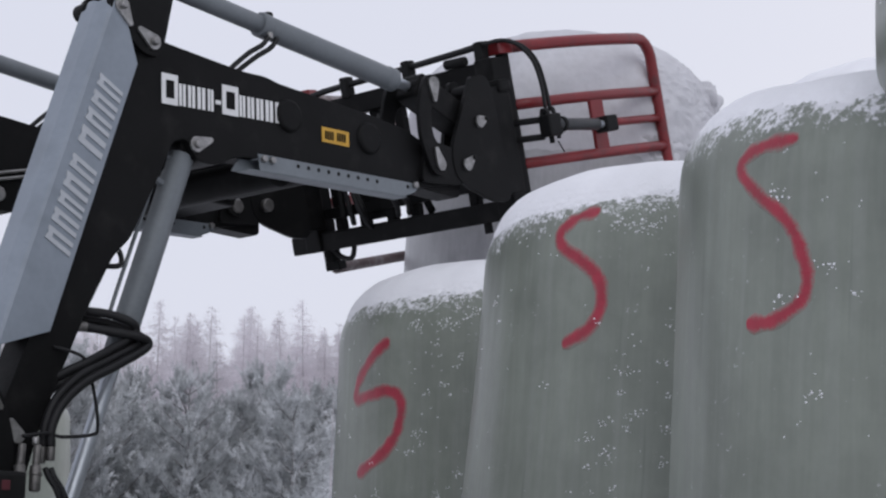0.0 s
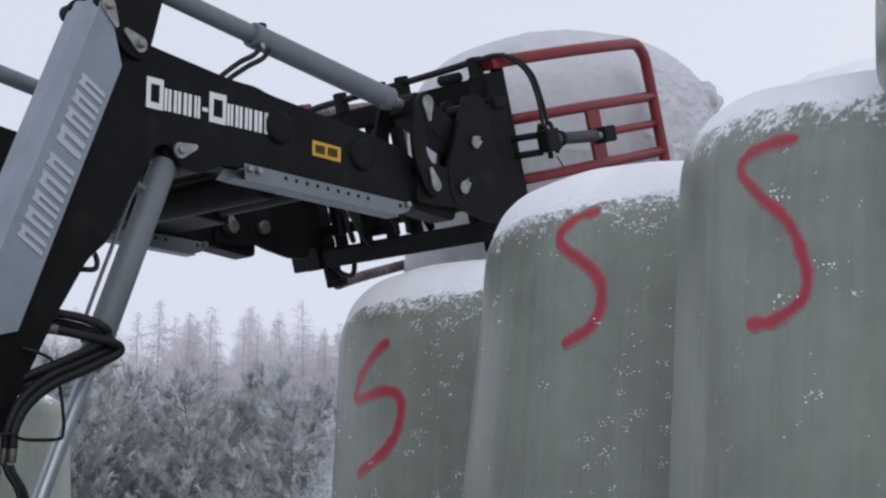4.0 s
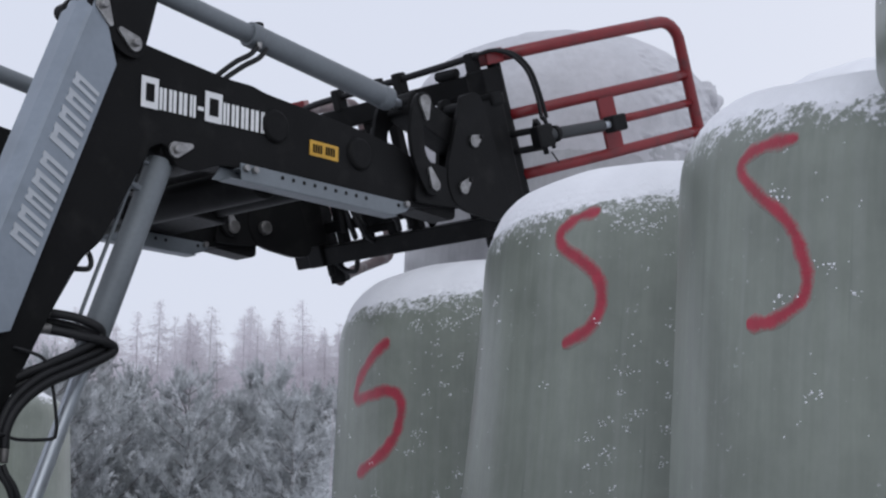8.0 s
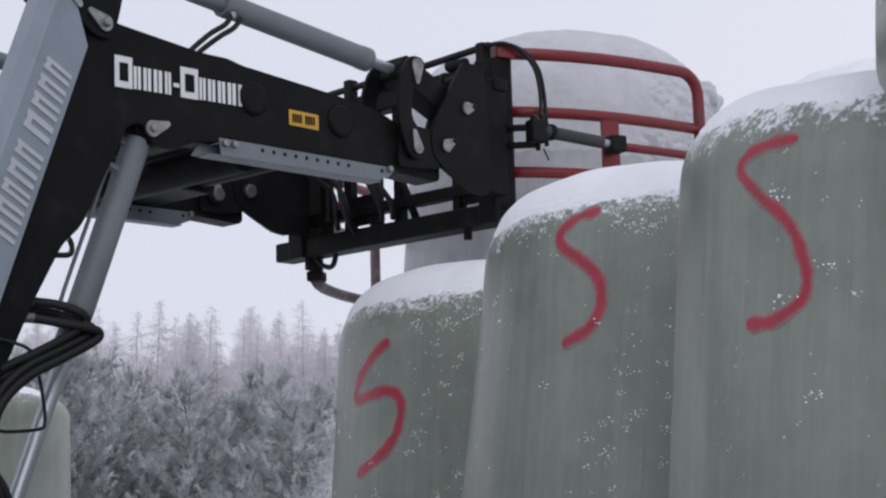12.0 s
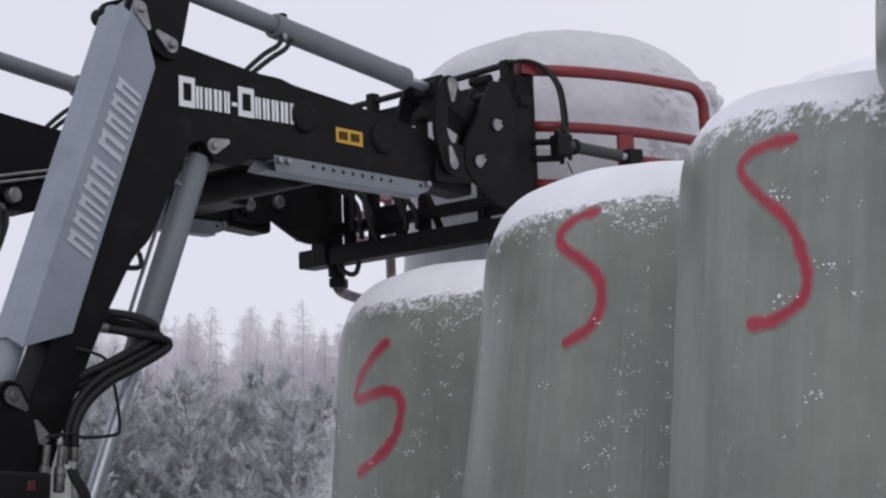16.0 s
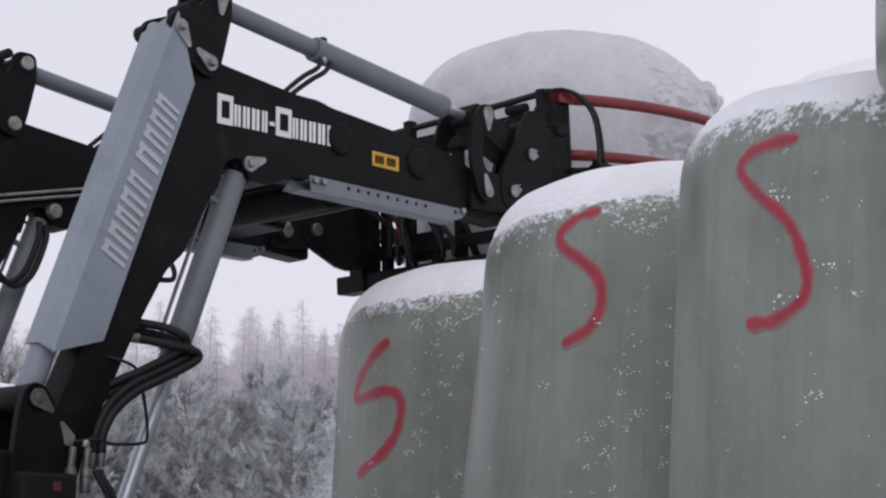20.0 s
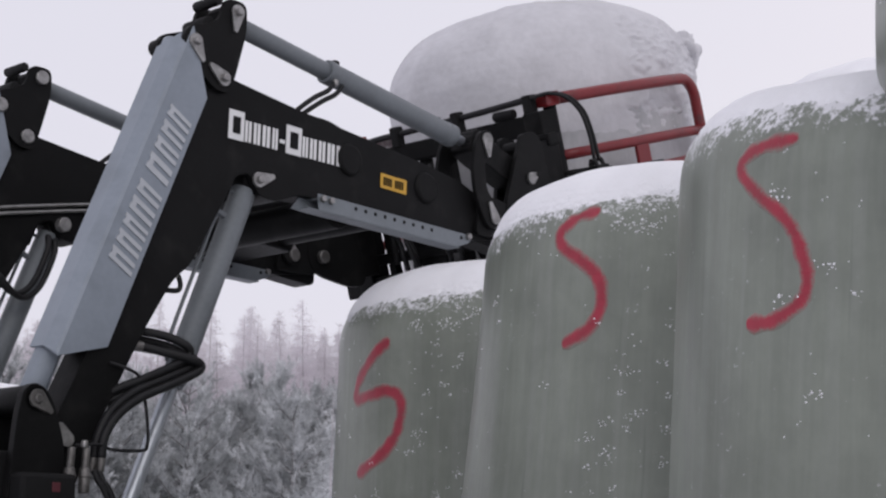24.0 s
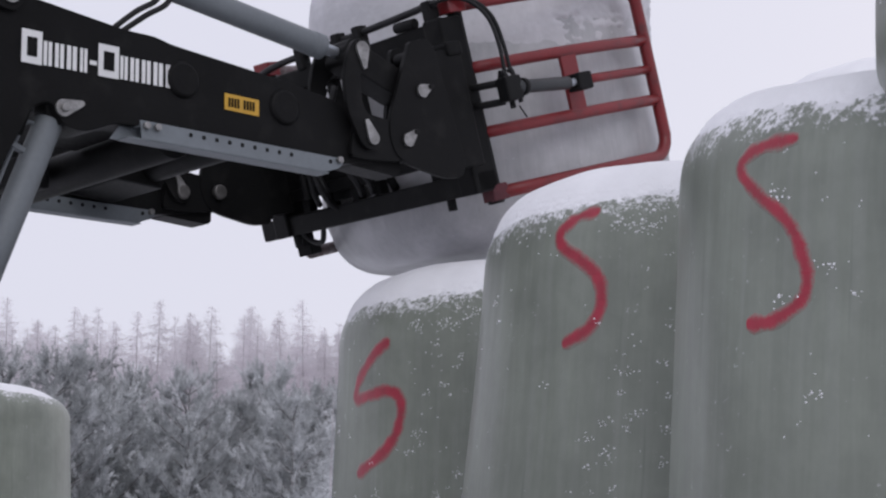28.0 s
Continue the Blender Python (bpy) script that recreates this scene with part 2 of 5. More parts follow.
def tube(points, radius, seg=12, bm=None, cap=True):
    """A round bar along a line; radius may be one number or one for each point."""
    bm = bm or bmesh.new()
    pts = [Vector(p) for p in points]
    rad = radius if isinstance(radius, (list, tuple)) else [radius] * len(pts)
    rings, side = [], None
    for i, p in enumerate(pts):
        way = (pts[min(i + 1, len(pts) - 1)] - pts[max(i - 1, 0)]).normalized()
        if side is None:
            side = way.orthogonal().normalized()
        side = (side - way * side.dot(way)).normalized()
        up = way.cross(side)
        rings.append([bm.verts.new(p + (side * math.cos(a) + up * math.sin(a)) * rad[i]) for a in [2 * math.pi * k / seg for k in range(seg)]])
    for r0, r1 in zip(rings, rings[1:]):
        for k in range(seg):
            f = bm.faces.new((r0[k], r0[(k + 1) % seg], r1[(k + 1) % seg], r1[k]))
            f.smooth = True
    if cap:
        bm.faces.new(rings[0][::-1])
        bm.faces.new(rings[-1])
    return bm


def rounded_rod(p0, p1, r, seg=20, edge=0.004, bm=None):
    """A straight cylinder with softened ends."""
    p0, p1 = Vector(p0), Vector(p1)
    w = (p1 - p0).normalized()
    return tube([p0, p0 + w * edge * 0.3, p0 + w * edge, p1 - w * edge, p1 - w * edge * 0.3, p1], [r - edge, r - edge * 0.3, r, r, r - edge * 0.3, r - edge], seg, bm)


def round_outline(points, radius, steps=4):
    """An outline whose corners are rounded."""
    out, n = [], len(points)
    for i in range(n):
        p, a, b = Vector(points[i]), Vector(points[i - 1]), Vector(points[(i + 1) % n])
        r = radius[i] if isinstance(radius, (list, tuple)) else radius
        r = min(r, (a - p).length * 0.45, (b - p).length * 0.45)
        s, e = p + (a - p).normalized() * r, p + (b - p).normalized() * r
        for k in range(steps + 1):
            t = k / steps
            out.append(tuple((1 - t) ** 2 * s + 2 * t * (1 - t) * p + t * t * e))
    return out


def teardrop(x, z, way, y, r=0.024, length=0.055):
    """The flat keeper plate of a pin: round over the pin, narrow at its bolt."""
    out = []
    for k in range(13):
        a = way + math.pi / 2 + math.pi * k / 12 * 1.0
        out.append((x + r * math.cos(a), z + r * math.sin(a)))
    tx, tz = x + length * math.cos(way), z + length * math.sin(way)
    for k in range(7):
        a = way - math.pi / 2 + math.pi * k / 6
        out.append((tx + 0.009 * math.cos(a), tz + 0.009 * math.sin(a)))
    return prism(out, y - 0.008, y, 0.0015)


# ---- ground ----
def snow_field():
    bm = bmesh.new()
    size, n = 1500.0, 90
    line = [math.copysign(abs(i / n) ** 3.2, i) * size for i in range(-n, n + 1)]
    grid = [[bm.verts.new((x, y + 5, 0.05 * noise.noise((x * 0.35, y * 0.35, 3)) + min(1, math.hypot(x, y) / 60) * 0.5 * noise.noise((x * 0.02, y * 0.02, 1)))) for x in line] for y in line]
    for r0, r1 in zip(grid, grid[1:]):
        for k in range(2 * n):
            bm.faces.new((r0[k], r0[k + 1], r1[k + 1], r1[k]))
    ob = part("ground", bm, GROUND, smooth=True)
    tagged(ob, "flat snow-covered field under an overcast sky", "ground", kind="structure")


snow_field()


# ---- silage bales ----
def bale_profile(r, h, taper, dome, n_exp, foot=0.0):
    """Half outline from the middle of the foot over the side to the crown; foot: radius of the lower edge."""
    prof = [(0.001, 0.0), (r * 0.55, 0.0), (r * 0.86, 0.008), (r * 0.95, 0.035), (r * 0.985, 0.09)]
    if foot:
        prof = [(0.001, 0.0)] + [(r - foot + foot * math.sin(a), foot - foot * math.cos(a)) for a in (0, 0.2, 0.4, 0.6, 0.8, 1.0, 1.2, 1.4)]
    z1 = h - dome
    for k in range(1, 17):
        z0 = max(0.09, foot)
        z = z0 + (z1 - z0) * k / 16
        prof.append((r * (1.0 + taper * (0.55 - z / h)), z))
    r1 = prof[-1][0]
    for k in range(1, 23):
        a = math.pi / 2 * k / 22
        prof.append((max(0.001, r1 * math.cos(a) ** (2 / n_exp)), z1 + dome * math.sin(a) ** (2 / n_exp)))
    return prof


def bale_point(prof, i, az, seed, rough):
    r, z = prof[i]
    c, s = math.cos(az), math.sin(az)
    d = 0.012 * noise.noise((c * 1.3 + seed, s * 1.3, z * 0.9)) + 0.006 * noise.noise((c * 4 + seed, s * 4, z * 1.5 + 9))
    d += rough * (0.03 * noise.noise((c * 3 + seed, s * 3, z * 4)) + 0.014 * noise.noise((c * 9 + seed, s * 9, z * 11)))
    k = min(1.0, r / 0.3)
    return Vector(((r + d * k) * c, (r + d * k) * s, z + 0.5 * d * (1 - k)))


def revolve(prof, seed, rough, seg=96, thick=None, first=0):
    bm = bmesh.new()
    rings = []
    for i in range(first, len(prof)):
        a, b = Vector(prof[max(i - 1, 0)]), Vector(prof[min(i + 1, len(prof) - 1)])
        t = (b - a).normalized()
        nr, nz = t.y, -t.x
        ring = []
        for k in range(seg):
            az = 2 * math.pi * k / seg
            p = bale_point(prof, i, az, seed, rough)
            if thick:
                e = thick(az, prof[i][0], prof[i][1])
                p += Vector((nr * math.cos(az), nr * math.sin(az), nz)) * e
            ring.append(bm.verts.new(p))
        rings.append(ring)
    for r0, r1 in zip(rings, rings[1:]):
        for k in range(seg):
            bm.faces.new((r0[k], r0[(k + 1) % seg], r1[(k + 1) % seg], r1[k])).smooth = True
    bm.faces.new(rings[-1]).smooth = True
    if not thick:
        bm.faces.new(rings[0][::-1])
    return bm


def side_radius(prof, z):
    for (r0, z0), (r1, z1) in zip(prof, prof[1:]):
        if z0 <= z <= z1 and z1 > z0:
            return r0 + (r1 - r0) * (z - z0) / (z1 - z0)
    return prof[10][0]


def surface_at(prof, az, z, seed, rough, lift):
    r = side_radius(prof, z)
    i = min(range(3, len(prof) - 3), key=lambda k: abs(prof[k][1] - z))
    p = bale_point(prof, i, az, seed, rough)
    extra = math.hypot(p.x, p.y) - prof[i][0]
    return Vector(((r + extra + lift) * math.cos(az), (r + extra + lift) * math.sin(az), z))


ACROSS = (-1, -0.8, -0.6, -0.4, -0.2, 0, 0.2, 0.4, 0.6, 0.8, 1)


def paint_stroke(prof, marks, seed, rough, width):
    """A sprayed stroke: a ribbon on the film along a smooth line of (degrees round the bale, height)."""
    bm = bmesh.new()
    uv = bm.loops.layers.uv.new("across")
    line = spline([(radians(a) * 0.64, z, 0) for a, z in marks], 10)
    rows = []
    for i, p in enumerate(line):
        w = (line[min(i + 1, len(line) - 1)] - line[max(i - 1, 0)]).normalized()
        side = Vector((-w.y, w.x, 0))
        grow = width * (0.9 + 0.3 * noise.noise((i * 0.13, seed, 4)))
        grow *= 0.55 + 0.45 * min(1.0, min(i, len(line) - 1 - i) / 4.0)
        at_end = 1.0 if i in (0, len(line) - 1) else 0.0
        rows.append([surface_at(prof, (p + side * grow * s).x / 0.64, (p + side * grow * s).y, seed, rough, 0.0017 - 0.0042 * max(abs(s), at_end) ** 4) for s in ACROSS])
    vs = [[bm.verts.new(q) for q in row] for row in rows]
    val = [1 - abs(k) for k in ACROSS]
    n = len(vs)
    for i in range(n - 1):
        for k in range(len(ACROSS) - 1):
            f = bm.faces.new((vs[i][k], vs[i][k + 1], vs[i + 1][k + 1], vs[i + 1][k]))
            for lp, (a, b) in zip(f.loops, ((i, k), (i, k + 1), (i + 1, k + 1), (i + 1, k))):
                end = min(1.0, min(a, n - 1 - a) / 2.0)
                lp[uv].uv = (a / n, val[b] * end)
    return bm


def frost_crumbs(prof, seed, rough, count, h, turn, cluster, arc=(-172, -95), low=0.15):
    """Small lumps of frost and snow that cling to the film: single grains, and grains heaped in little clots."""
    rng = random.Random(seed * 7 + 1)
    ico = bmesh.new()
    bmesh.ops.create_icosphere(ico, subdivisions=1, radius=1)
    ball = [v.co.copy() for v in ico.verts]
    faces = [[v.index for v in f.verts] for f in ico.faces]
    ico.free()
    verts, polys = [], []

    def grain(az, z, size):
        c = surface_at(prof, az, z, seed, rough, size * 0.25)
        m = Matrix.Translation(c) @ Matrix.Rotation(az + math.pi / 2, 4, "Z") @ Matrix.Diagonal((size * rng.uniform(0.8, 1.3), size * 0.7, size * rng.uniform(0.7, 1.1), 1))
        first = len(verts)
        verts.extend(m @ (q * rng.uniform(0.8, 1.2)) for q in ball)
        polys.extend([first + k for k in f] for f in faces)
    made = 0
    while made < count:
        az0 = radians((rng.uniform(*arc) if rng.random() < 0.5 else rng.gauss(*cluster)) - turn)
        z0 = (low + (1 - low) * rng.random() ** 0.8) * h * 0.9
        if rng.random() < 0.22:
            z0 = h - rng.uniform(0.16, 0.27)
        heap = rng.choice((1, 1, 1, 1, 2, 3, 6, 12))
        way = rng.uniform(-0.5, 0.9)
        for _ in range(heap):
            along = rng.gauss(0, 0.0035 * math.sqrt(heap))
            az, z = az0 + along / 0.63, z0 + 0.5 * way * along + rng.gauss(0, 0.0022 * math.sqrt(heap))
            if 0.05 < z < h - 0.07:
                grain(az, z, rng.uniform(0.0011, 0.0024) * (1.5 if heap > 3 and rng.random() < 0.3 else 1))
                made += 1
    me = bpy.data.meshes.new("frost_crust")
    me.from_pydata([tuple(v) for v in verts], [], polys)
    me.materials.append(SNOW)
    me.polygons.foreach_set("use_smooth", [True] * len(me.polygons))
    return me


BALE_R, BALE_H = 0.64, 1.28


def bale(x, y, z, label, seed, r=BALE_R, h=BALE_H, taper=0.07, dome=0.3, n_exp=2.6, film=None, snow=0.05, marks=None, crumbs=0,
         rough=0.0, turn=0.0, edge=0.09, group="bale stack", width=0.03, foot=0.0, cluster=(-100, 20), lean=0.055, tilt=(0, 0), arc=(-172, -95), low=0.15):
    root = new("silage_bale")
    root.matrix_basis = pose(x, y, z, *tilt, 0) @ pose(0, 0, 0, 0, 0, turn)
    tagged(root, label, "silage bale", group)
    prof = bale_profile(r, h, taper, dome, n_exp, foot)
    wrap = part("film_wrap", revolve(prof, seed, rough, 192 if marks else 96), film or WRAP, root, smooth=True)
    # how thickly frost dust lies on the film: below the snow's rim and thinning out downwards
    dust = wrap.data.attributes.new("dust", "FLOAT", "POINT")
    cover = []
    for v in wrap.data.vertices:
        left = max(0.0, -math.cos(math.atan2(v.co.y, v.co.x) + radians(turn)))
        cover.append(max(0.0, min(1.0, 1 - (h - v.co.z - edge - lean * left + 0.03) / 0.12)) if snow else 0.0)
    dust.data.foreach_set("value", cover)
    if snow:
        def depth(az, rr, zz):
            c, s = math.cos(az), math.sin(az)
            # a smooth blanket whose rim on the shoulder breaks up into fine crumbs
            to_left = max(0.0, -math.cos(az + radians(turn)))
            reach = edge + lean * to_left + 0.02 * noise.noise((c * 2 + seed, s * 2, 5)) + 0.012 * noise.noise((c * 8 + seed, s * 8, 2))
            drop = h - zz
            if drop > edge + 0.16:
                return -0.02
            rim = max(0.0, min(1.0, (drop - reach + 0.045) / 0.045))
            mid = noise.noise((c * 19 + seed, s * 19, zz * 34))
            fine_n = noise.noise((c * 52, s * 52 + seed, zz * 85))
            e = min(snow, (reach - drop) * 0.3) + rim * (0.0032 * mid + 0.003 * fine_n)
            return max(-0.02, e + 0.004 * noise.noise((c * rr * 7, s * rr * 7, seed)) * (1 - rim))
        top = next(i for i, p in enumerate(prof) if p[1] > h - dome - 0.02)
        fine = []
        for (r0, z0), (r1, z1) in zip(prof[top:], prof[top + 1:]):
            n = 14 if h - edge - 0.2 < z0 < h - 0.01 else 2
            fine += [(r0 + (r1 - r0) * k / n, z0 + (z1 - z0) * k / n) for k in range(n)]
        part("snow_cap", revolve(fine + [prof[-1]], seed, rough, 700, depth), SNOW, root, "fresh snow lying on the crown", smooth=True)
    if marks:
        part("paint_mark", paint_stroke(prof, [(a - turn, q) for a, q in marks], seed, rough, width * 1.08), SPRAY, root, "red sprayed letter S")
    if crumbs:
        part("frost_crust", frost_crumbs(prof, seed, rough, crumbs, h, turn, cluster, arc, low), CRUST, root, "white frost lumps clinging to the film", kind="stuff")
    return root


GREEN = "pale green wrapped bale, red S, snowy top"
PLAIN = "pale green film-wrapped bale at the stack's foot"
BURIED = "pale green film-wrapped bale inside the stack"
L2 = BALE_H
bale(0.264, 5.990, L2, GREEN + ", beside the lifted bale", 11, crumbs=440, cluster=(-114, 7), snow=0.028, width=0.034, edge=0.122, lean=0.04, r=0.638, h=1.342, taper=0.060, dome=0.286, n_exp=2.62, tilt=(0.88, -0.23),
     marks=[(-133.2, 1.061), (-139.1, 1.026), (-144.2, 0.987), (-148.9, 0.941), (-150.9, 0.893), (-149.0, 0.873), (-142.3, 0.884), (-135.6, 0.892), (-130.9, 0.88), (-129.0, 0.837), (-129.8, 0.782), (-132.3, 0.729), (-136.9, 0.685), (-142.8, 0.651), (-148.9, 0.62)])
bale(0.649, 4.620, L2, GREEN + ", frost lumps", 23, crumbs=480, cluster=(-112, 4), snow=0.028, width=0.028, edge=0.125, lean=0.065, r=0.627, h=1.355, taper=0.042, dome=0.266, n_exp=2.32, tilt=(-1.04, 4.30),
     marks=[(-123.6, 1.162), (-129.1, 1.15), (-132.8, 1.129), (-134.8, 1.099), (-133.1, 1.068), (-128.8, 1.038), (-124.0, 0.997), (-122.0, 0.953), (-122.3, 0.904), (-124.5, 0.862), (-128.1, 0.838), (-132.3, 0.82)])
# the nearest bale leans a little
bale(1.048, 3.440, L2, GREEN + ", tall S", 35, crumbs=80, cluster=(-132, 5), snow=0.024, width=0.0225, edge=0.043, lean=0.035, low=0.45, r=0.612, h=1.237, taper=0.024, dome=0.301, n_exp=4.98, tilt=(5.86, 2.38),
     marks=[(-138.5, 1.097), (-142.7, 1.096), (-147.2, 1.09), (-150.8, 1.078), (-152.6, 1.059), (-151.2, 1.034), (-146.7, 0.996), (-142.0, 0.963), (-139.2, 0.931), (-137.3, 0.89), (-136.2, 0.85), (-136.8, 0.815), (-139.5, 0.79), (-143.1, 0.772), (-146.4, 0.767), (-149.6, 0.768)])
for i, (x, y) in enumerate(((0.28, 6.0), (0.68, 4.68), (1.06, 3.44), (0.56, 7.5), (2.46, 3.4), (2.2, 7.62))):
    bale(x, y, 0, PLAIN, 50 + i, snow=0, turn=i * 50, dome=0.16, n_exp=3.2, h=BALE_H)
for i, (x, y) in enumerate(((0.56, 7.5), (2.46, 3.4), (2.2, 7.62))):
    bale(x, y, L2, BURIED, 60 + i, snow=0, turn=i * 70, dome=0.16, n_exp=3.2, h=1.245 if i == 0 else BALE_H)
bale(1.365, 2.635, 2.25, "round silage bale in pale green film on the third layer", 71, snow=0.04, rough=0.3, crumbs=420, cluster=(-166, 9), turn=30, tilt=(0, 4))
for z in (0.0, 1.125):
    bale(1.75, 2.5, z, BURIED if z else PLAIN, 74, snow=0, dome=0.16, n_exp=3.2, h=1.125)
bale(2.13, 7.62, 2 * L2, "round silage bale under deep snow on the third layer", 72, film=CRUST, snow=0.03, rough=0.7, edge=0.5, h=1.265, n_exp=3.0)
far_bale = (-2.78, 9.8)
bale(*far_bale, 0, PLAIN, 81, snow=0, dome=0.16, n_exp=3.2, group="far bale stack")
bale(*far_bale, L2, "pale green wrapped bale, snowy top, standing apart", 82, snow=0.03, taper=0.12, edge=0.06, h=1.34, dome=0.24, n_exp=3.0, crumbs=60, group="far bale stack")

# the bale that is lifted off
WHITE_AT = pose(0.526, 7.420, L2 + 1.245, -0.11, 0.31, 0) @ pose(0, 0, 0, 0, 0, 25)


def white_bale():
    root = bale(0, 0, 0, "round bale in white film, plastered with snow", 93, film=WRAP_WHITE, snow=0.0, rough=0.1, dome=0.469, n_exp=3.10, taper=0.101, r=0.675, h=1.334, foot=0.2)
    prof = bale_profile(0.675, 1.334, 0.101, 0.469, 3.10, 0.2)

    def drift(az, rr, zz):
        c, s = math.cos(az), math.sin(az)
        n1, n2 = noise.noise((c * 2.2 + 5, s * 2.2, zz * 2.5)), noise.noise((c * 7, s * 7, zz * 8))
        n3 = noise.noise((c * 13, s * 13, zz * 46)) + 0.6 * noise.noise((c * 30, s * 30, zz * 80))
        low = max(0.0, min(1.0, (zz - 0.62 - 0.12 * n1) / 0.35))
        # a smooth crust over most of it; on one flank it has broken off and left a crumbly face
        deg = (math.degrees(az) + 180) % 360 - 180 + 8 * noise.noise((zz * 9, 3, az)) + 5 * noise.noise((zz * 31, 8, 1))
        broken = max(0.0, min(1.0, (deg + 88) / 2.5)) * max(0.0, min(1.0, (-22 - deg) / 8)) * max(0.0, min(1.0, (zz - 0.62 - 0.1 * n2) / 0.08)) * max(0.0, min(1.0, (1.24 - zz) / 0.05))
        return -0.012 + low * (0.032 + 0.012 * n1 + 0.005 * n2) + broken * (-0.005 + 0.011 * max(-0.4, n3)) + max(0, zz - 0.95) * 0.06
    fine = []
    for (r0, z0), (r1, z1) in zip(prof[9:], prof[10:]):
        fine += [(r0 + (r1 - r0) * k / 6, z0 + (z1 - z0) * k / 6) for k in range(6)]
    part("snow_cap", revolve(fine + [prof[-1]], 93, 0.12, 400, drift), CRUST, root, "thick wind-packed snow on crown and sides, toned down for shade", smooth=True)
    # a torn lump of crusted snow on the shoulder
    bm = bmesh.new()
    bmesh.ops.create_icosphere(bm, subdivisions=4, radius=1)
    for v in bm.verts:
        d = v.co.normalized()
        v.co = d * (1 + 0.45 * noise.noise(d * 1.7) + 0.12 * noise.noise(d * 5))
    bmesh.ops.transform(bm, matrix=Matrix.Diagonal((0.06, 0.085, 0.085, 1)), verts=bm.verts)
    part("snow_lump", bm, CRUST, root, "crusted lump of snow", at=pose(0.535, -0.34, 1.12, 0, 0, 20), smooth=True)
    root.matrix_basis = WHITE_AT
    return root


lifted_bale = white_bale()


# ---- front loader: x forward, y to its far arm, z up, from the boom's pivot ----
FAR = 1.06
KNEE, ELBOW, TOP_PIN = (0.648, 1.297), (0.532, 1.386), (0.69, 1.522)
LIFT_PIN, LIFT_FOOT = (0.826, 1.014), (0.20, -0.62)
LINK_PIN, TOOL_PIN = (1.903, 1.085), (2.089, 1.118)
UP_PIN, LOW_PIN, LINK_LEN, BAR_LEN = (0.082, 0.144), (-0.027, -0.005), 0.285, 0.278
ARM_W = 0.11

ARM_OUTLINE = [(0.08, -0.10), (0.17, -0.12), (0.262, 0.14), (0.303, 0.234), (0.42, 0.477), (0.516, 0.646), (0.577, 0.701), (0.70, 0.93),
               (0.735, 1.01), (0.79, 1.03), (0.83, 0.965), (0.90, 0.958), (1.0, 1.0), (1.35, 1.0), (1.78, 0.992), (1.93, 1.015), (2.05, 1.04),
               (2.15, 1.06), (2.165, 1.15), (2.11, 1.19), (1.98, 1.165), (1.86, 1.165), (1.76, 1.2), (1.60, 1.222), (1.459, 1.236), (1.17, 1.262),
               (1.12, 1.275), (1.03, 1.275), (0.98, 1.28), (0.71, 1.312), (0.60, 1.34), (0.52, 1.25), (0.335, 0.79), (0.25, 0.44), (0.20, 0.325), (0.155, 0.23), (0.125, 0.12), (0.10, 0.0)]


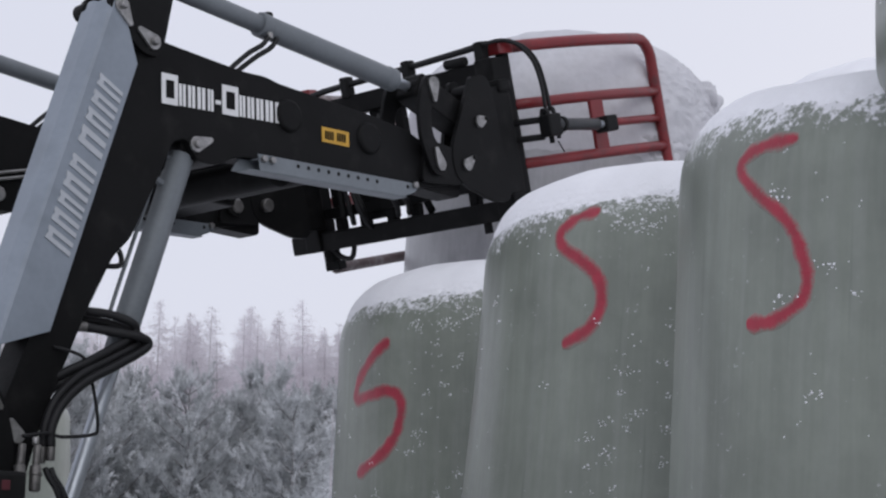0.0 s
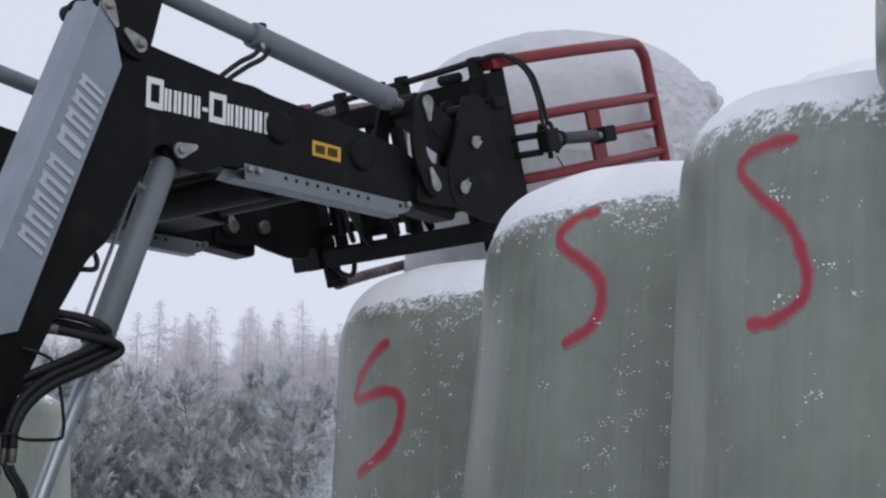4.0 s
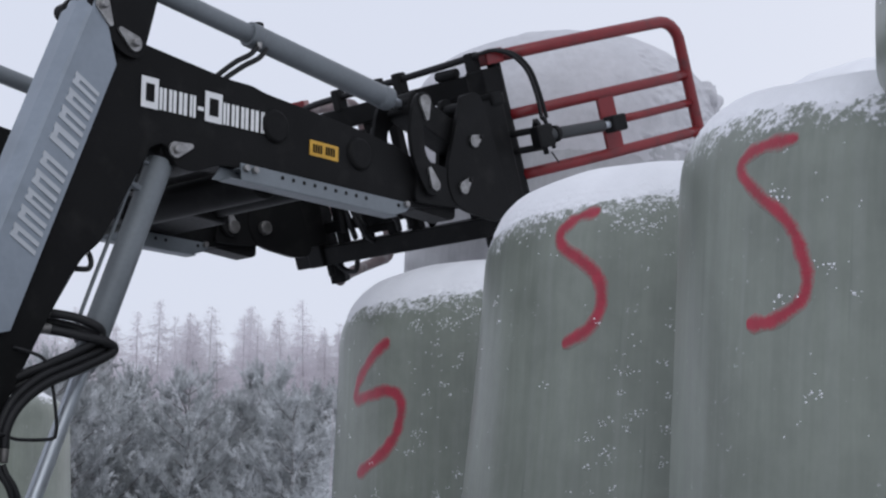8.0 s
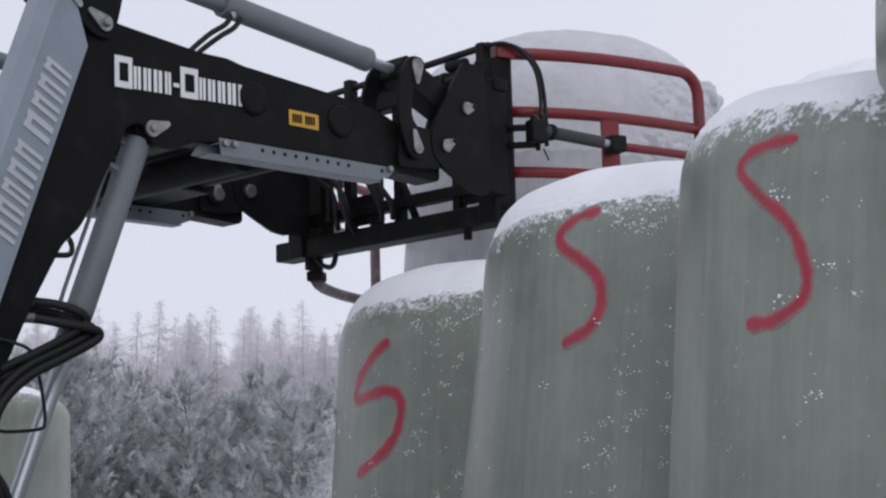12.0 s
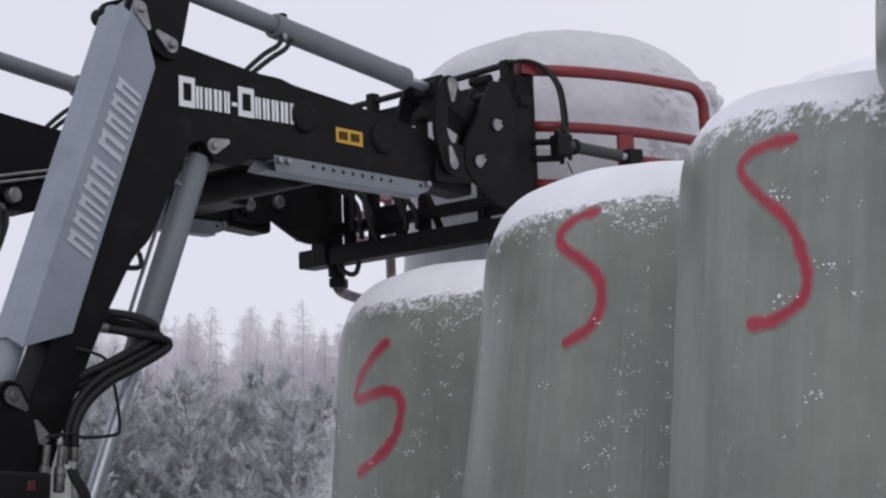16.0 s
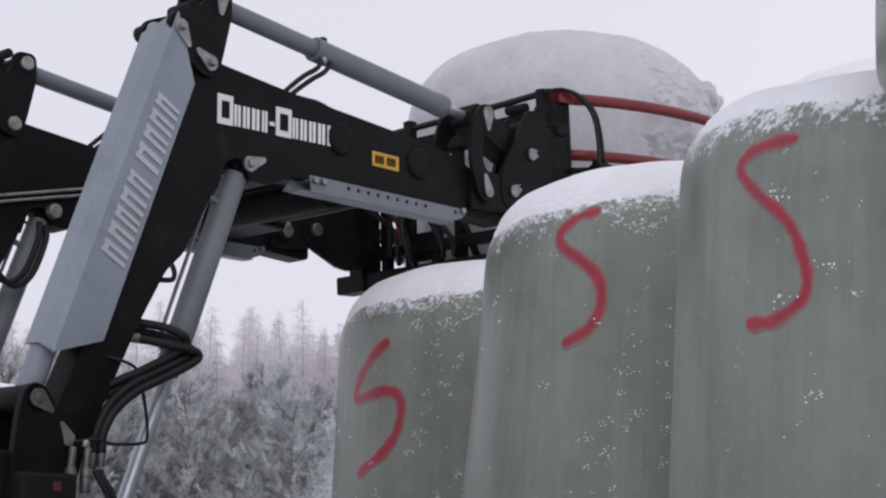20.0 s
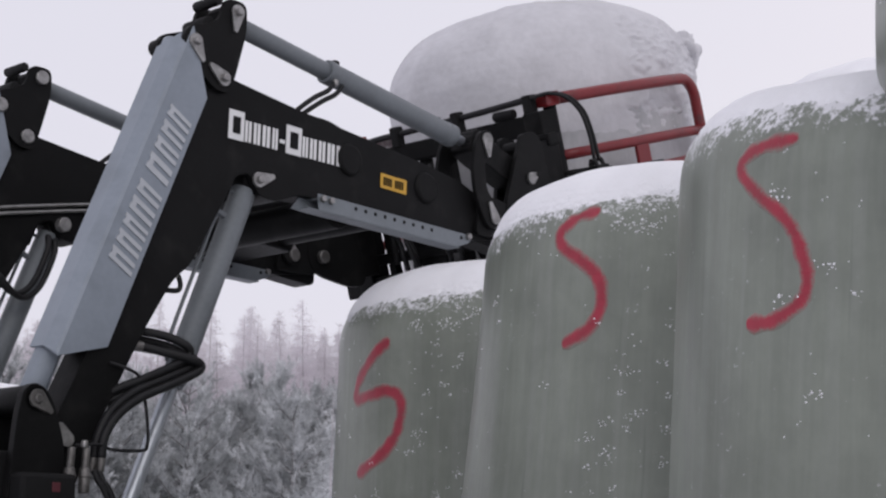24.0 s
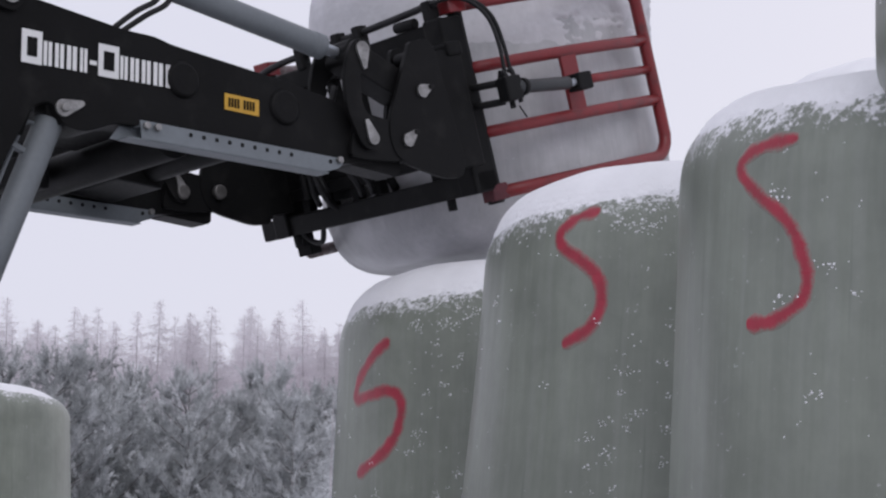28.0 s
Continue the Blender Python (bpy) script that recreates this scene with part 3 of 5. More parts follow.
def loader_arm(root, y, near):
    beam = part("boom_arm", prism(round_outline(ARM_OUTLINE, 0.025, 3), y, y + ARM_W, 0.007), BLACK, root, "black enamelled cranked boom arm")
    # welded flange ring over the cross tube, and bosses
    for x, z in ((1.215, 1.162), (1.585, 1.14)):
        part("tube_boss", rounded_rod((x, y - 0.012, z), (x, y + 0.02, z), 0.056, 28, 0.012), BLACK, beam)
    part("arch_rim", tube([(0.70, y + 0.02, 0.93), (0.728, y + 0.02, 1.012), (0.765, y + 0.02, 1.045), (0.80, y + 0.02, 1.04), (0.835, y + 0.02, 0.975)], 0.016, 10), BLACK, beam)
    # the plates of the knee triangle
    tri = round_outline([(ELBOW[0] - 0.045, ELBOW[1] + 0.01), (ELBOW[0] - 0.025, ELBOW[1] + 0.045), (0.585, 1.462), (0.625, 1.485), (TOP_PIN[0] - 0.045, TOP_PIN[1] + 0.04),
                         (TOP_PIN[0] + 0.04, TOP_PIN[1] + 0.04), (TOP_PIN[0] + 0.045, TOP_PIN[1] - 0.05), (KNEE[0] + 0.05, KNEE[1] + 0.02), (KNEE[0] + 0.03, KNEE[1] - 0.045),
                         (KNEE[0] - 0.035, KNEE[1] - 0.04), (ELBOW[0] - 0.02, ELBOW[1] - 0.045)], 0.03, 4)
    for y0 in (y - 0.02, y + ARM_W + 0.003):
        part("knee_plate", prism(tri, y0, y0 + 0.017, 0.003), BLACK, root, "black triangular knee plate")
    part("knee_spacer", rounded_rod((0.60, y, 1.47), (0.60, y + ARM_W, 1.47), 0.022), CAST, root)
    part("knee_spacer", rounded_rod((TOP_PIN[0] - 0.06, y - 0.004, TOP_PIN[1] + 0.03), (TOP_PIN[0] - 0.06, y + ARM_W, TOP_PIN[1] + 0.03), 0.017), CAST, root)
    part("rod_bush", rounded_rod((ELBOW[0] - 0.03, y + 0.09, ELBOW[1]), (ELBOW[0] - 0.03, y + ARM_W + 0.03, ELBOW[1]), 0.027), BLACK, root)
    if near:
        for (x, z), w in ((KNEE, 150), (ELBOW, -60), (TOP_PIN, -95), (LIFT_PIN, 20)):
            pin = part("pin_keeper", teardrop(x, z, radians(w), y - 0.021 if (x, z) != LIFT_PIN else y - 0.001, 0.025, 0.058), ZINC, root, "zinc-plated pin keeper")
            part("pin_head", rounded_rod((x, y - 0.045 if (x, z) != LIFT_PIN else y - 0.022, z), (x, y, z), 0.013), ZINC, pin)
    else:
        for x, z in (KNEE, ELBOW, TOP_PIN, LIFT_PIN):
            part("pin_head", rounded_rod((x, y - 0.032, z), (x, y, z), 0.026), ZINC, root, "zinc-plated pin head")
    # levelling rod in its grey channel cover
    u, v = Vector((0.355, 0.935)), Vector((-0.935, 0.355))
    low, top = Vector((0.285, 0.415)), Vector((0.591, 1.22))
    bm = bmesh.new()
    # cross-section: (distance to the rear, y)
    sec = [(0.0, -0.02), (0.138, -0.022), (0.146, -0.016), (0.168, 0.022), (0.170, 0.085), (0.150, 0.104), (0.0, 0.104), (0.0, 0.098), (0.146, 0.098), (0.164, 0.082),
           (0.162, 0.025), (0.140, -0.012), (0.135, -0.016), (0.0, -0.014)]
    cut_low = [0.0, -0.10, -0.09, -0.08, -0.08, -0.07, 0.0, 0.0, -0.07, -0.08, -0.08, -0.09, -0.10, 0.0]
    cut_top = [0.0, 0.175, 0.17, 0.12, 0.10, 0.10, 0.0, 0.0, 0.10, 0.10, 0.12, 0.17, 0.175, 0.0]
    ra, rb = [], []
    for (d, yy), cl, ct in zip(sec, cut_low, cut_top):
        a, b = low + v * d + u * cl, top + v * d + u * ct
        ra.append(bm.verts.new((a.x, y + yy, a.y)))
        rb.append(bm.verts.new((b.x, y + yy, b.y)))
    for k in range(len(sec)):
        j = (k + 1) % len(sec)
        bm.faces.new((ra[k], ra[j], rb[j], rb[k]))
    bm.faces.new(ra[::-1])
    bm.faces.new(rb)
    cover = part("rod_cover", bm, GREY, root, "blue-grey channel cover over the levelling rod")
    foot, head = Vector((0.085, 0.235)), Vector((0.517, 1.395))
    part("levelling_rod", rounded_rod((foot.x, y + 0.06, foot.y), (head.x, y + 0.06, head.y), 0.037), GREY, root, "blue-grey levelling rod")
    if near:
        # maker's mark along the cover: plain bars in place of its letters
        x = 0.215
        for wd, gap in ((0.045, 0.012), (0.045, 0.012), (0.04, 0.012), (0.05, 0.012), (0.045, 0.035), (0.06, 0.012), (0.045, 0.012), (0.045, 0.012), (0.042, 0.012)):
            for lo, hi in ((0.0, 0.3), (0.58, 0.88)):
                ends = []
                for k, rise in ((lo, 0.018), (hi, 0.018), (hi, 0.11), (lo, 0.11)):
                    ends.append(tuple(low + u * (x + wd * k + rise * 0.18) + v * rise))
                part("letter_bar", prism(ends, y - 0.0245, y - 0.0215, 0), PALE, cover)
            a = low + u * (x + wd * 0.2)
            part("letter_bar", prism([tuple(a + v * 0.09 + u * 0.018), tuple(a + v * 0.09 + u * (wd * 0.6 + 0.018)), tuple(a + v * 0.106 + u * (wd * 0.6 + 0.02)), tuple(a + v * 0.106 + u * 0.02)], y - 0.0248, y - 0.022, 0), PALE, cover)
            x += wd + gap
        # maker's mark on the arm
        x = 0.695
        boxed = True
        for wd in (0.062, 0.03, 0.032, 0.036, 0.026, -0.022, 0.066, 0.028, 0.033, 0.034, 0.037, 0.016, 0.034):
            base_z = 1.124 + (x - 0.695) * 0.012
            if wd > 0.06:
                frame_pts = [(x, base_z - 0.002), (x + wd, base_z - 0.002), (x + wd, base_z + 0.092), (x, base_z + 0.092)]
                plate = part("letter_box", prism(frame_pts, y - 0.003, y - 0.001, 0), WHITE, beam, "white boxed initial")
                part("letter_bar", prism([(x + 0.016, base_z + 0.018), (x + wd - 0.016, base_z + 0.018), (x + wd - 0.016, base_z + 0.072), (x + 0.016, base_z + 0.072)], y - 0.0052, y - 0.0034, 0), BLACK, plate)
            elif wd < 0:
                wd = -wd
                part("letter_bar", prism([(x, base_z + 0.026), (x + wd, base_z + 0.026), (x + wd, base_z + 0.038), (x, base_z + 0.038)], y - 0.003, y - 0.001, 0), WHITE, beam)
            else:
                for b0, b1 in ((0.0, 0.34), (0.5, 0.84)):
                    part("letter_bar", prism([(x + wd * b0, base_z), (x + wd * b1, base_z), (x + wd * b1, base_z + 0.068), (x + wd * b0, base_z + 0.068)], y - 0.003, y - 0.001, 0), WHITE, beam)
            x += wd + 0.005
        sign = part("warning_sign", prism([(1.362, 1.098), (1.487, 1.096), (1.487, 1.146), (1.362, 1.148)], y - 0.003, y - 0.001, 0), YELLOW, beam, "yellow sign with black bars")
        for x0, x1 in ((1.375, 1.418), (1.43, 1.474)):
            n = 4
            for k in range(n):
                a, b = x0 + (x1 - x0) * k / n, x0 + (x1 - x0) * (k + 0.6) / n
                part("sign_bar", prism([(a, 1.108), (b, 1.108), (b, 1.136), (a, 1.136)], y - 0.0052, y - 0.0034, 0), BLACK, sign)
    # folded parking stand: a perforated channel under the arm
    bm = prism([(1.062, 0.958), (1.72, 0.952), (1.775, 0.972), (1.79, 0.985), (1.785, 1.004), (1.055, 1.012)], y - 0.03, y - 0.024, 0.002)
    stand = part("parking_stand", bm, GALV, root, "grey perforated parking stand folded under the arm")
    part("stand_flange", prism([(1.015, 0.956), (1.735, 0.950), (1.735, 0.954), (1.015, 0.960)], y - 0.028, y + 0.03, 0.001), GALV, stand)
    part("stand_lip", prism([(0.99, 0.958), (1.15, 0.958), (1.15, 1.0), (1.02, 1.0)], y + 0.024, y + 0.030, 0.001), GALV, stand)
    part("stand_stiffener", prism([(1.06, 0.995), (1.15, 0.995), (1.15, 1.0), (1.06, 1.0)], y - 0.024, y + 0.026, 0.001), GALV, stand)
    # dark discs on the solid plate stand in for holes and their shade
    for k in range(9):
        x = 1.225 + k * 0.0455
        part("stand_hole_disc", rounded_rod((x, y - 0.0315, 0.993 - k * 0.0006), (x, y - 0.0285, 0.993 - k * 0.0006), 0.0068, 12, 0.0008), CAST, stand)
    part("stand_hole_disc", rounded_rod((1.74, y - 0.0315, 0.988), (1.74, y - 0.0285, 0.988), 0.007, 12, 0.0008), CAST, stand)
    for x in (1.072, 1.108, 1.772):
        part("stand_bolt", rounded_rod((x, y - 0.045, 0.996), (x, y - 0.03, 0.996), 0.0115, 6, 0.002), ZINC, stand)
    if near:
        part("boom_pin", teardrop(LINK_PIN[0], LINK_PIN[1] - 0.005, radians(95), y - 0.022, 0.024, 0.06), ZINC, root, "zinc-plated pin keeper")
    else:
        part("boom_pin", rounded_rod((LINK_PIN[0], y - 0.05, LINK_PIN[1]), (LINK_PIN[0], y - 0.018, LINK_PIN[1]), 0.027, 20, 0.006), DULL_STEEL, root, "dull steel pin head")
    part("arm_lip", prism(round_outline([(1.84, 1.008), (1.86, 1.0), (2.04, 0.988), (2.06, 1.0), (2.06, 1.05), (1.84, 1.05)], 0.012), y + 0.01, y + ARM_W - 0.01, 0.004), BLACK, root)
    part("cheek_plate", prism(round_outline([(1.83, 1.02), (1.92, 1.02), (2.04, 1.03), (2.0, 1.16), (1.9, 1.17), (1.85, 1.15)], 0.02), y - 0.02, y - 0.002, 0.003), BLACK, root)
    return beam


loader = tagged(new("front_loader"), "black front loader boom with blue-grey covers, raised over the bales", "front loader")
loader_arm(loader, 0.0, True)
loader_arm(loader, FAR, False)
part("cross_tube", rounded_rod((1.22, 0.05, 1.0), (1.22, FAR + 0.05, 1.0), 0.062, 28), BLACK, loader, "black cross tube between the arms")
part("cross_tube", rounded_rod((1.585, 0.05, 1.08), (1.585, FAR + 0.05, 1.08), 0.05, 24), BLACK, loader, "black cross tube between the arms")
part("cross_plate", prism([(1.44, 1.02), (1.62, 1.01), (1.66, 1.10), (1.44, 1.12)], 0.72, FAR - 0.02, 0.01), BLACK, loader, "black stiffening box at the far arm")
part("cross_web", block(0.80, 1.16, ARM_W + 0.015, 0.5, 1.03, 1.2, 0.01), BLACK, loader, "black box web between the arms")
part("valve_block", block(1.02, 1.14, 0.62, 0.8, 0.93, 1.02, 0.01), CAST, loader, "dull black valve block")
part("valve_bolt", rounded_rod((1.05, 0.6, 0.97), (1.05, 0.62, 0.97), 0.02), ZINC, loader)
for dz in (0.0, 0.022):
    line = [(0.46, FAR - 0.012, 0.86 - dz), (0.50, FAR - 0.012, 0.985 - dz), (0.54, FAR - 0.012, 1.02 - dz), (0.75, FAR - 0.012, 1.07 - dz), (1.1, FAR - 0.012, 1.145 - dz)]
    part("steel_pipe", tube(spline(line, 6), 0.0065, 8), ZINC, loader, "thin bare steel pipe")

# hoses at the foot of the near arm
HOSES = (
    ((0.405, 0.05, 0.488), (0.44, 0.035, 0.486), (0.503, 0.0, 0.476), (0.551, -0.03, 0.455), (0.571, -0.03, 0.432), (0.543, -0.03, 0.404), (0.472, -0.03, 0.368), (0.40, -0.025, 0.333), (0.345, 0.0, 0.305), (0.30, 0.04, 0.27), (0.28, 0.07, 0.24)),
    ((0.395, 0.03, 0.442), (0.43, 0.015, 0.438), (0.495, -0.02, 0.424), (0.568, -0.05, 0.41), (0.60, -0.05, 0.396), (0.58, -0.05, 0.373), (0.488, -0.05, 0.327), (0.38, -0.05, 0.276), (0.305, -0.05, 0.215), (0.270, -0.05, 0.151), (0.267, -0.05, 0.10)),
    ((0.395, 0.07, 0.445), (0.43, 0.055, 0.442), (0.505, 0.01, 0.432), (0.567, -0.025, 0.423), (0.593, -0.03, 0.407), (0.564, -0.03, 0.385), (0.483, -0.03, 0.347), (0.375, -0.03, 0.295), (0.30, -0.03, 0.231), (0.264, -0.03, 0.159), (0.255, -0.03, 0.10)),
    ((0.40, 0.08, 0.470), (0.435, 0.07, 0.467), (0.505, 0.035, 0.457), (0.555, 0.0, 0.438), (0.585, -0.01, 0.418), (0.565, -0.01, 0.395), (0.49, -0.01, 0.352), (0.41, -0.005, 0.313), (0.345, 0.015, 0.278), (0.30, 0.05, 0.24), (0.28, 0.08, 0.21)),
)
for line in HOSES:
    h = part("hydraulic_hose", tube(spline(line, 8), 0.0132, 10), RUBBER, loader, "black rubber hydraulic hose")
    a, b = Vector(line[0]), Vector(line[1])
    part("hose_ferrule", rounded_rod(a - (b - a) * 0.15, a + (b - a) * 1.1, 0.0145, 14, 0.003), DULL_STEEL, h)
    c, d = Vector(line[-1]), Vector(line[-2])
    part("hose_ferrule", rounded_rod(c + (c - d) * 0.75, c + (d - c) * 0.1, 0.012, 14, 0.003), DULL_STEEL, h)
part("thin_cable", tube(spline([(0.31, 0.0, 0.375), (0.353, -0.02, 0.363), (0.393, -0.03, 0.342), (0.415, -0.03, 0.288), (0.432, -0.03, 0.209), (0.436, -0.03, 0.153), (0.418, -0.03, 0.134), (0.314, -0.035, 0.127), (0.247, -0.06, 0.135), (0.183, -0.04, 0.128)], 8), 0.005, 8), RUBBER, loader, "thin black cable")
part("cable_loop", tube(spline([(0.53, 0.05, 0.70), (0.56, 0.03, 0.665), (0.555, 0.02, 0.625), (0.515, 0.04, 0.62)], 8), 0.008, 8), RUBBER, loader)
part("grease_bracket", block(0.505, 0.545, 0.01, 0.05, 0.66, 0.70, 0.004), ZINC, loader)


# ---- parts of the loader that turn on it: their own x runs along them ----
def link_plate():
    """The bent link that carries the tilt ram's end."""
    n = LINK_LEN
    out = round_outline([(-0.04, -0.03), (-0.035, 0.035), (0.03, 0.068), (0.10, 0.09), (0.19, 0.09), (n - 0.01, 0.062), (n + 0.035, 0.03), (n + 0.035, -0.035), (n - 0.03, -0.04), (0.21, 0.022), (0.10, 0.026), (0.045, -0.03)], 0.03, 4)
    return out


def near_far(name, build, mat, label="", **kw):
    return [part(name, build(y), mat, loader, label, **kw) for y in (0.0, FAR)]


def two_plates(outline, y, gap, t=0.016):
    bm = prism(outline, y - gap, y - gap + t, 0.003)
    me = bpy.data.meshes.new("plate")
    prism(outline, y + ARM_W + gap - t, y + ARM_W + gap, 0.003).to_mesh(me)
    bm.from_mesh(me)
    bpy.data.meshes.remove(me)
    return bm


links = near_far("tilt_link", lambda y: two_plates(link_plate(), y, 0.04), BLACK, "black bent tilt link")
bars = near_far("tilt_bar", lambda y: prism(round_outline([(-0.03, -0.045), (0.05, -0.05), (BAR_LEN - 0.05, -0.05), (BAR_LEN + 0.04, -0.03), (BAR_LEN + 0.04, 0.03), (BAR_LEN - 0.05, 0.045), (0.05, 0.045), (-0.03, 0.045)], 0.02), y + 0.005, y + ARM_W - 0.005, 0.012), BLACK, "black forged tilt bar")
TILT_BODY, LIFT_BODY = 1.09, 0.70
tilt_bodies = near_far("tilt_ram_body", lambda y: rounded_rod((0.475, y + 0.055, 0), (TILT_BODY, y + 0.055, 0), 0.039, 28, 0.006, rounded_rod((0.02, y + 0.055, 0), (0.485, y + 0.055, 0), 0.0305, 28, 0.004)), TUBE_GREY, "grey painted tilt ram barrel")
tilt_rods = near_far("tilt_ram_rod", lambda y: rounded_rod((0.0, y + 0.055, 0), (-0.45, y + 0.055, 0), 0.018, 20), CHROME, "bright chrome ram rod")
lift_bodies = near_far("lift_ram_body", lambda y: rounded_rod((0.03, y + 0.055, 0), (LIFT_BODY, y + 0.055, 0), 0.0405, 28, 0.006), TUBE_GREY, "grey painted lift ram barrel")
lift_rods = near_far("lift_ram_rod", lambda y: rounded_rod((0.0, y + 0.055, 0), (-1.45, y + 0.055, 0), 0.0225, 20), CHROME, "bright chrome ram rod")
for ob, y in zip(links, (0.0, FAR)):
    part("pin_keeper", teardrop(LINK_LEN, 0.004, radians(180), y - 0.041, 0.026, 0.055), ZINC, ob)
    part("pin_keeper", teardrop(0, 0, radians(20), y - 0.041, 0.022, 0.055), ZINC, ob)
for ob, y in zip(tilt_bodies, (0.0, FAR)):
    part("ram_gland", rounded_rod((TILT_BODY - 0.04, y + 0.055, 0), (TILT_BODY + 0.004, y + 0.055, 0), 0.041, 28), TUBE_GREY, ob)
    part("ram_eye", rounded_rod((0.0, y + 0.02, 0), (0.0, y + 0.09, 0), 0.034), BLACK, ob)
    bm = rounded_rod((0.495, y + 0.055, 0.03), (0.495, y + 0.055, 0.052), 0.015, 12)
    part("ram_port", bm, CAST, ob)
    part("ram_clamp", rounded_rod((0.455, y + 0.055, 0.0), (0.495, y + 0.055, 0.0), 0.0415, 28), TUBE_GREY, ob)
    part("ram_port", rounded_rod((0.477, y + 0.02, -0.03), (0.477, y + 0.02, -0.052), 0.011, 12), ZINC, ob)
    for k in (0, 0.035):
        part("ram_hose", tube(spline([(0.475 + k, y + 0.02, -0.04), (0.45 + k, y + 0.02, -0.08), (0.4 + k, y + 0.03, -0.125), (0.34 + k * 0.8, y + 0.05, -0.20), (0.305 + k * 0.8, y + 0.06, -0.26)], 6), 0.0085, 8), RUBBER, ob)
for ob, y in zip(tilt_rods, (0.0, FAR)):
    part("rod_eye", rounded_rod((0.0, y + 0.01, 0), (0.0, y + 0.1, 0), 0.034), BLACK, ob)
for ob, y in zip(lift_bodies, (0.0, FAR)):
    part("ram_eye", rounded_rod((0.0, y + 0.02, 0), (0.0, y + 0.09, 0), 0.04), BLACK, ob)
    part("ram_gland", rounded_rod((LIFT_BODY - 0.02, y + 0.055, 0), (LIFT_BODY + 0.016, y + 0.055, 0), 0.035, 24), TUBE_GREY, ob)
    part("ram_pipe", tube(spline([(0.06, y + 0.05, -0.04), (0.09, y + 0.05, -0.066), (0.3, y + 0.05, -0.07), (0.6, y + 0.05, -0.07), (0.66, y + 0.05, -0.05)], 6), 0.006, 8), TUBE_GREY, ob)
    for k in (0.14, 0.62):
        part("pipe_clip", block(k, k + 0.016, y + 0.04, y + 0.06, -0.078, -0.035, 0.003), TUBE_GREY, ob)
if len(lift_bodies) == 2:
    y = FAR
    for k in (0.0, 0.03):
        part("ram_hose", tube(spline([(0.06, y - 0.0, -0.03 + k), (0.12, y - 0.02, -0.02 + k), (0.26, y - 0.03, -0.03 + k), (0.33, y - 0.04, -0.09 + k), (0.30, y - 0.04, -0.2 + k)], 6), 0.011, 8), RUBBER, lift_bodies[1])

# ---- bale gripper: from the boom's front pin, x forward, y along it, z up ----
gripper = tagged(new("bale_gripper"), "bale gripper with black frame and red tube claws on the loader", "bale gripper")
GY0, GY1 = 0.06, 1.29
part("bottom_beam", block(0.33, 0.43, GY0, GY1, -0.222, -0.145, 0.008), BLACK, gripper, "black square bottom beam")
part("top_beam", block(0.335, 0.415, GY0 + 0.09, GY1 - 0.1, 0.305, 0.385, 0.008), BLACK, gripper, "black square top beam")
part("middle_beam", block(0.345, 0.405, GY0 + 0.09, GY1 - 0.1, -0.095, -0.05, 0.006), BLACK, gripper, "black middle beam")
for y0 in (GY0, GY1 - 0.18):
    part("side_post", block(0.315, 0.428, y0, y0 + 0.085, -0.223, 0.392, 0.008), BLACK, gripper, "black upright end post")
for y in (0.27, 0.58, 0.71, 0.86, 1.0):
    part("upright", block(0.355, 0.395, y, y + 0.04, -0.15, 0.31, 0.005), BLACK, gripper)
for y0, y1 in ((0.15, 0.27), (0.75, 0.90)):
    part("back_plate", block(0.362, 0.38, y0, y1, -0.128, -0.01, 0.004), BLACK, gripper, "black plate behind the beams")
part("brace", tube([(0.375, 0.52, -0.14), (0.375, 0.63, 0.1)], 0.016, 8), BLACK, gripper)
for y in (0.0, FAR):
    cheek = round_outline([(-0.098, 0.022), (-0.078, 0.08), (0.06, 0.285), (0.075, 0.31), (0.15, 0.315), (0.18, 0.29), (0.21, -0.12), (0.18, -0.16), (0.10, -0.15), (-0.04, -0.085), (-0.09, -0.045)], 0.03, 4)
    inner = round_outline([(0.0, 0.0), (0.03, 0.085), (0.11, 0.285), (0.12, 0.31), (0.16, 0.315), (0.185, 0.29), (0.215, -0.05), (0.12, -0.04), (-0.02, -0.045)], 0.03, 4)
    part("coupling_plate", prism(cheek, y - 0.024, y - 0.006, 0.003), BLACK, gripper, "black coupling plate with two pins")
    part("coupling_plate", prism(inner, y + ARM_W + 0.006, y + ARM_W + 0.024, 0.003), BLACK, gripper, "black coupling plate with two pins")
    part("coupling_web", block(0.18, 0.34, y + 0.015, y + ARM_W - 0.015, -0.13, 0.275, 0.008), BLACK, gripper)
    for (px, pz), way, ln in ((UP_PIN, 15, 0.036), (LOW_PIN, 30, 0.042)):
        if y == FAR:
            part("pin_head", rounded_rod((px, y - 0.05, pz), (px, y - 0.022, pz), 0.027, 20, 0.006), DULL_STEEL, gripper, "dull steel pin head")
            continue
        keeper = part("pin_keeper", teardrop(px, pz, radians(way), y - 0.026, 0.023, ln), ZINC, gripper, "zinc-plated pin keeper")
        part("keeper_bolt", rounded_rod((px + ln * math.cos(radians(way)), y - 0.042, pz + ln * math.sin(radians(way))), (px + ln * math.cos(radians(way)), y - 0.03, pz + ln * math.sin(radians(way))), 0.009, 6, 0.002), CAST, keeper)
    part("coupling_spacer", rounded_rod((0.13, y, 0.27), (0.13, y + ARM_W, 0.27), 0.02), CAST, gripper)
    part("coupling_hook", block(0.27, 0.345, y + 0.005, y + 0.105, 0.25, 0.30, 0.012), BLACK, gripper)
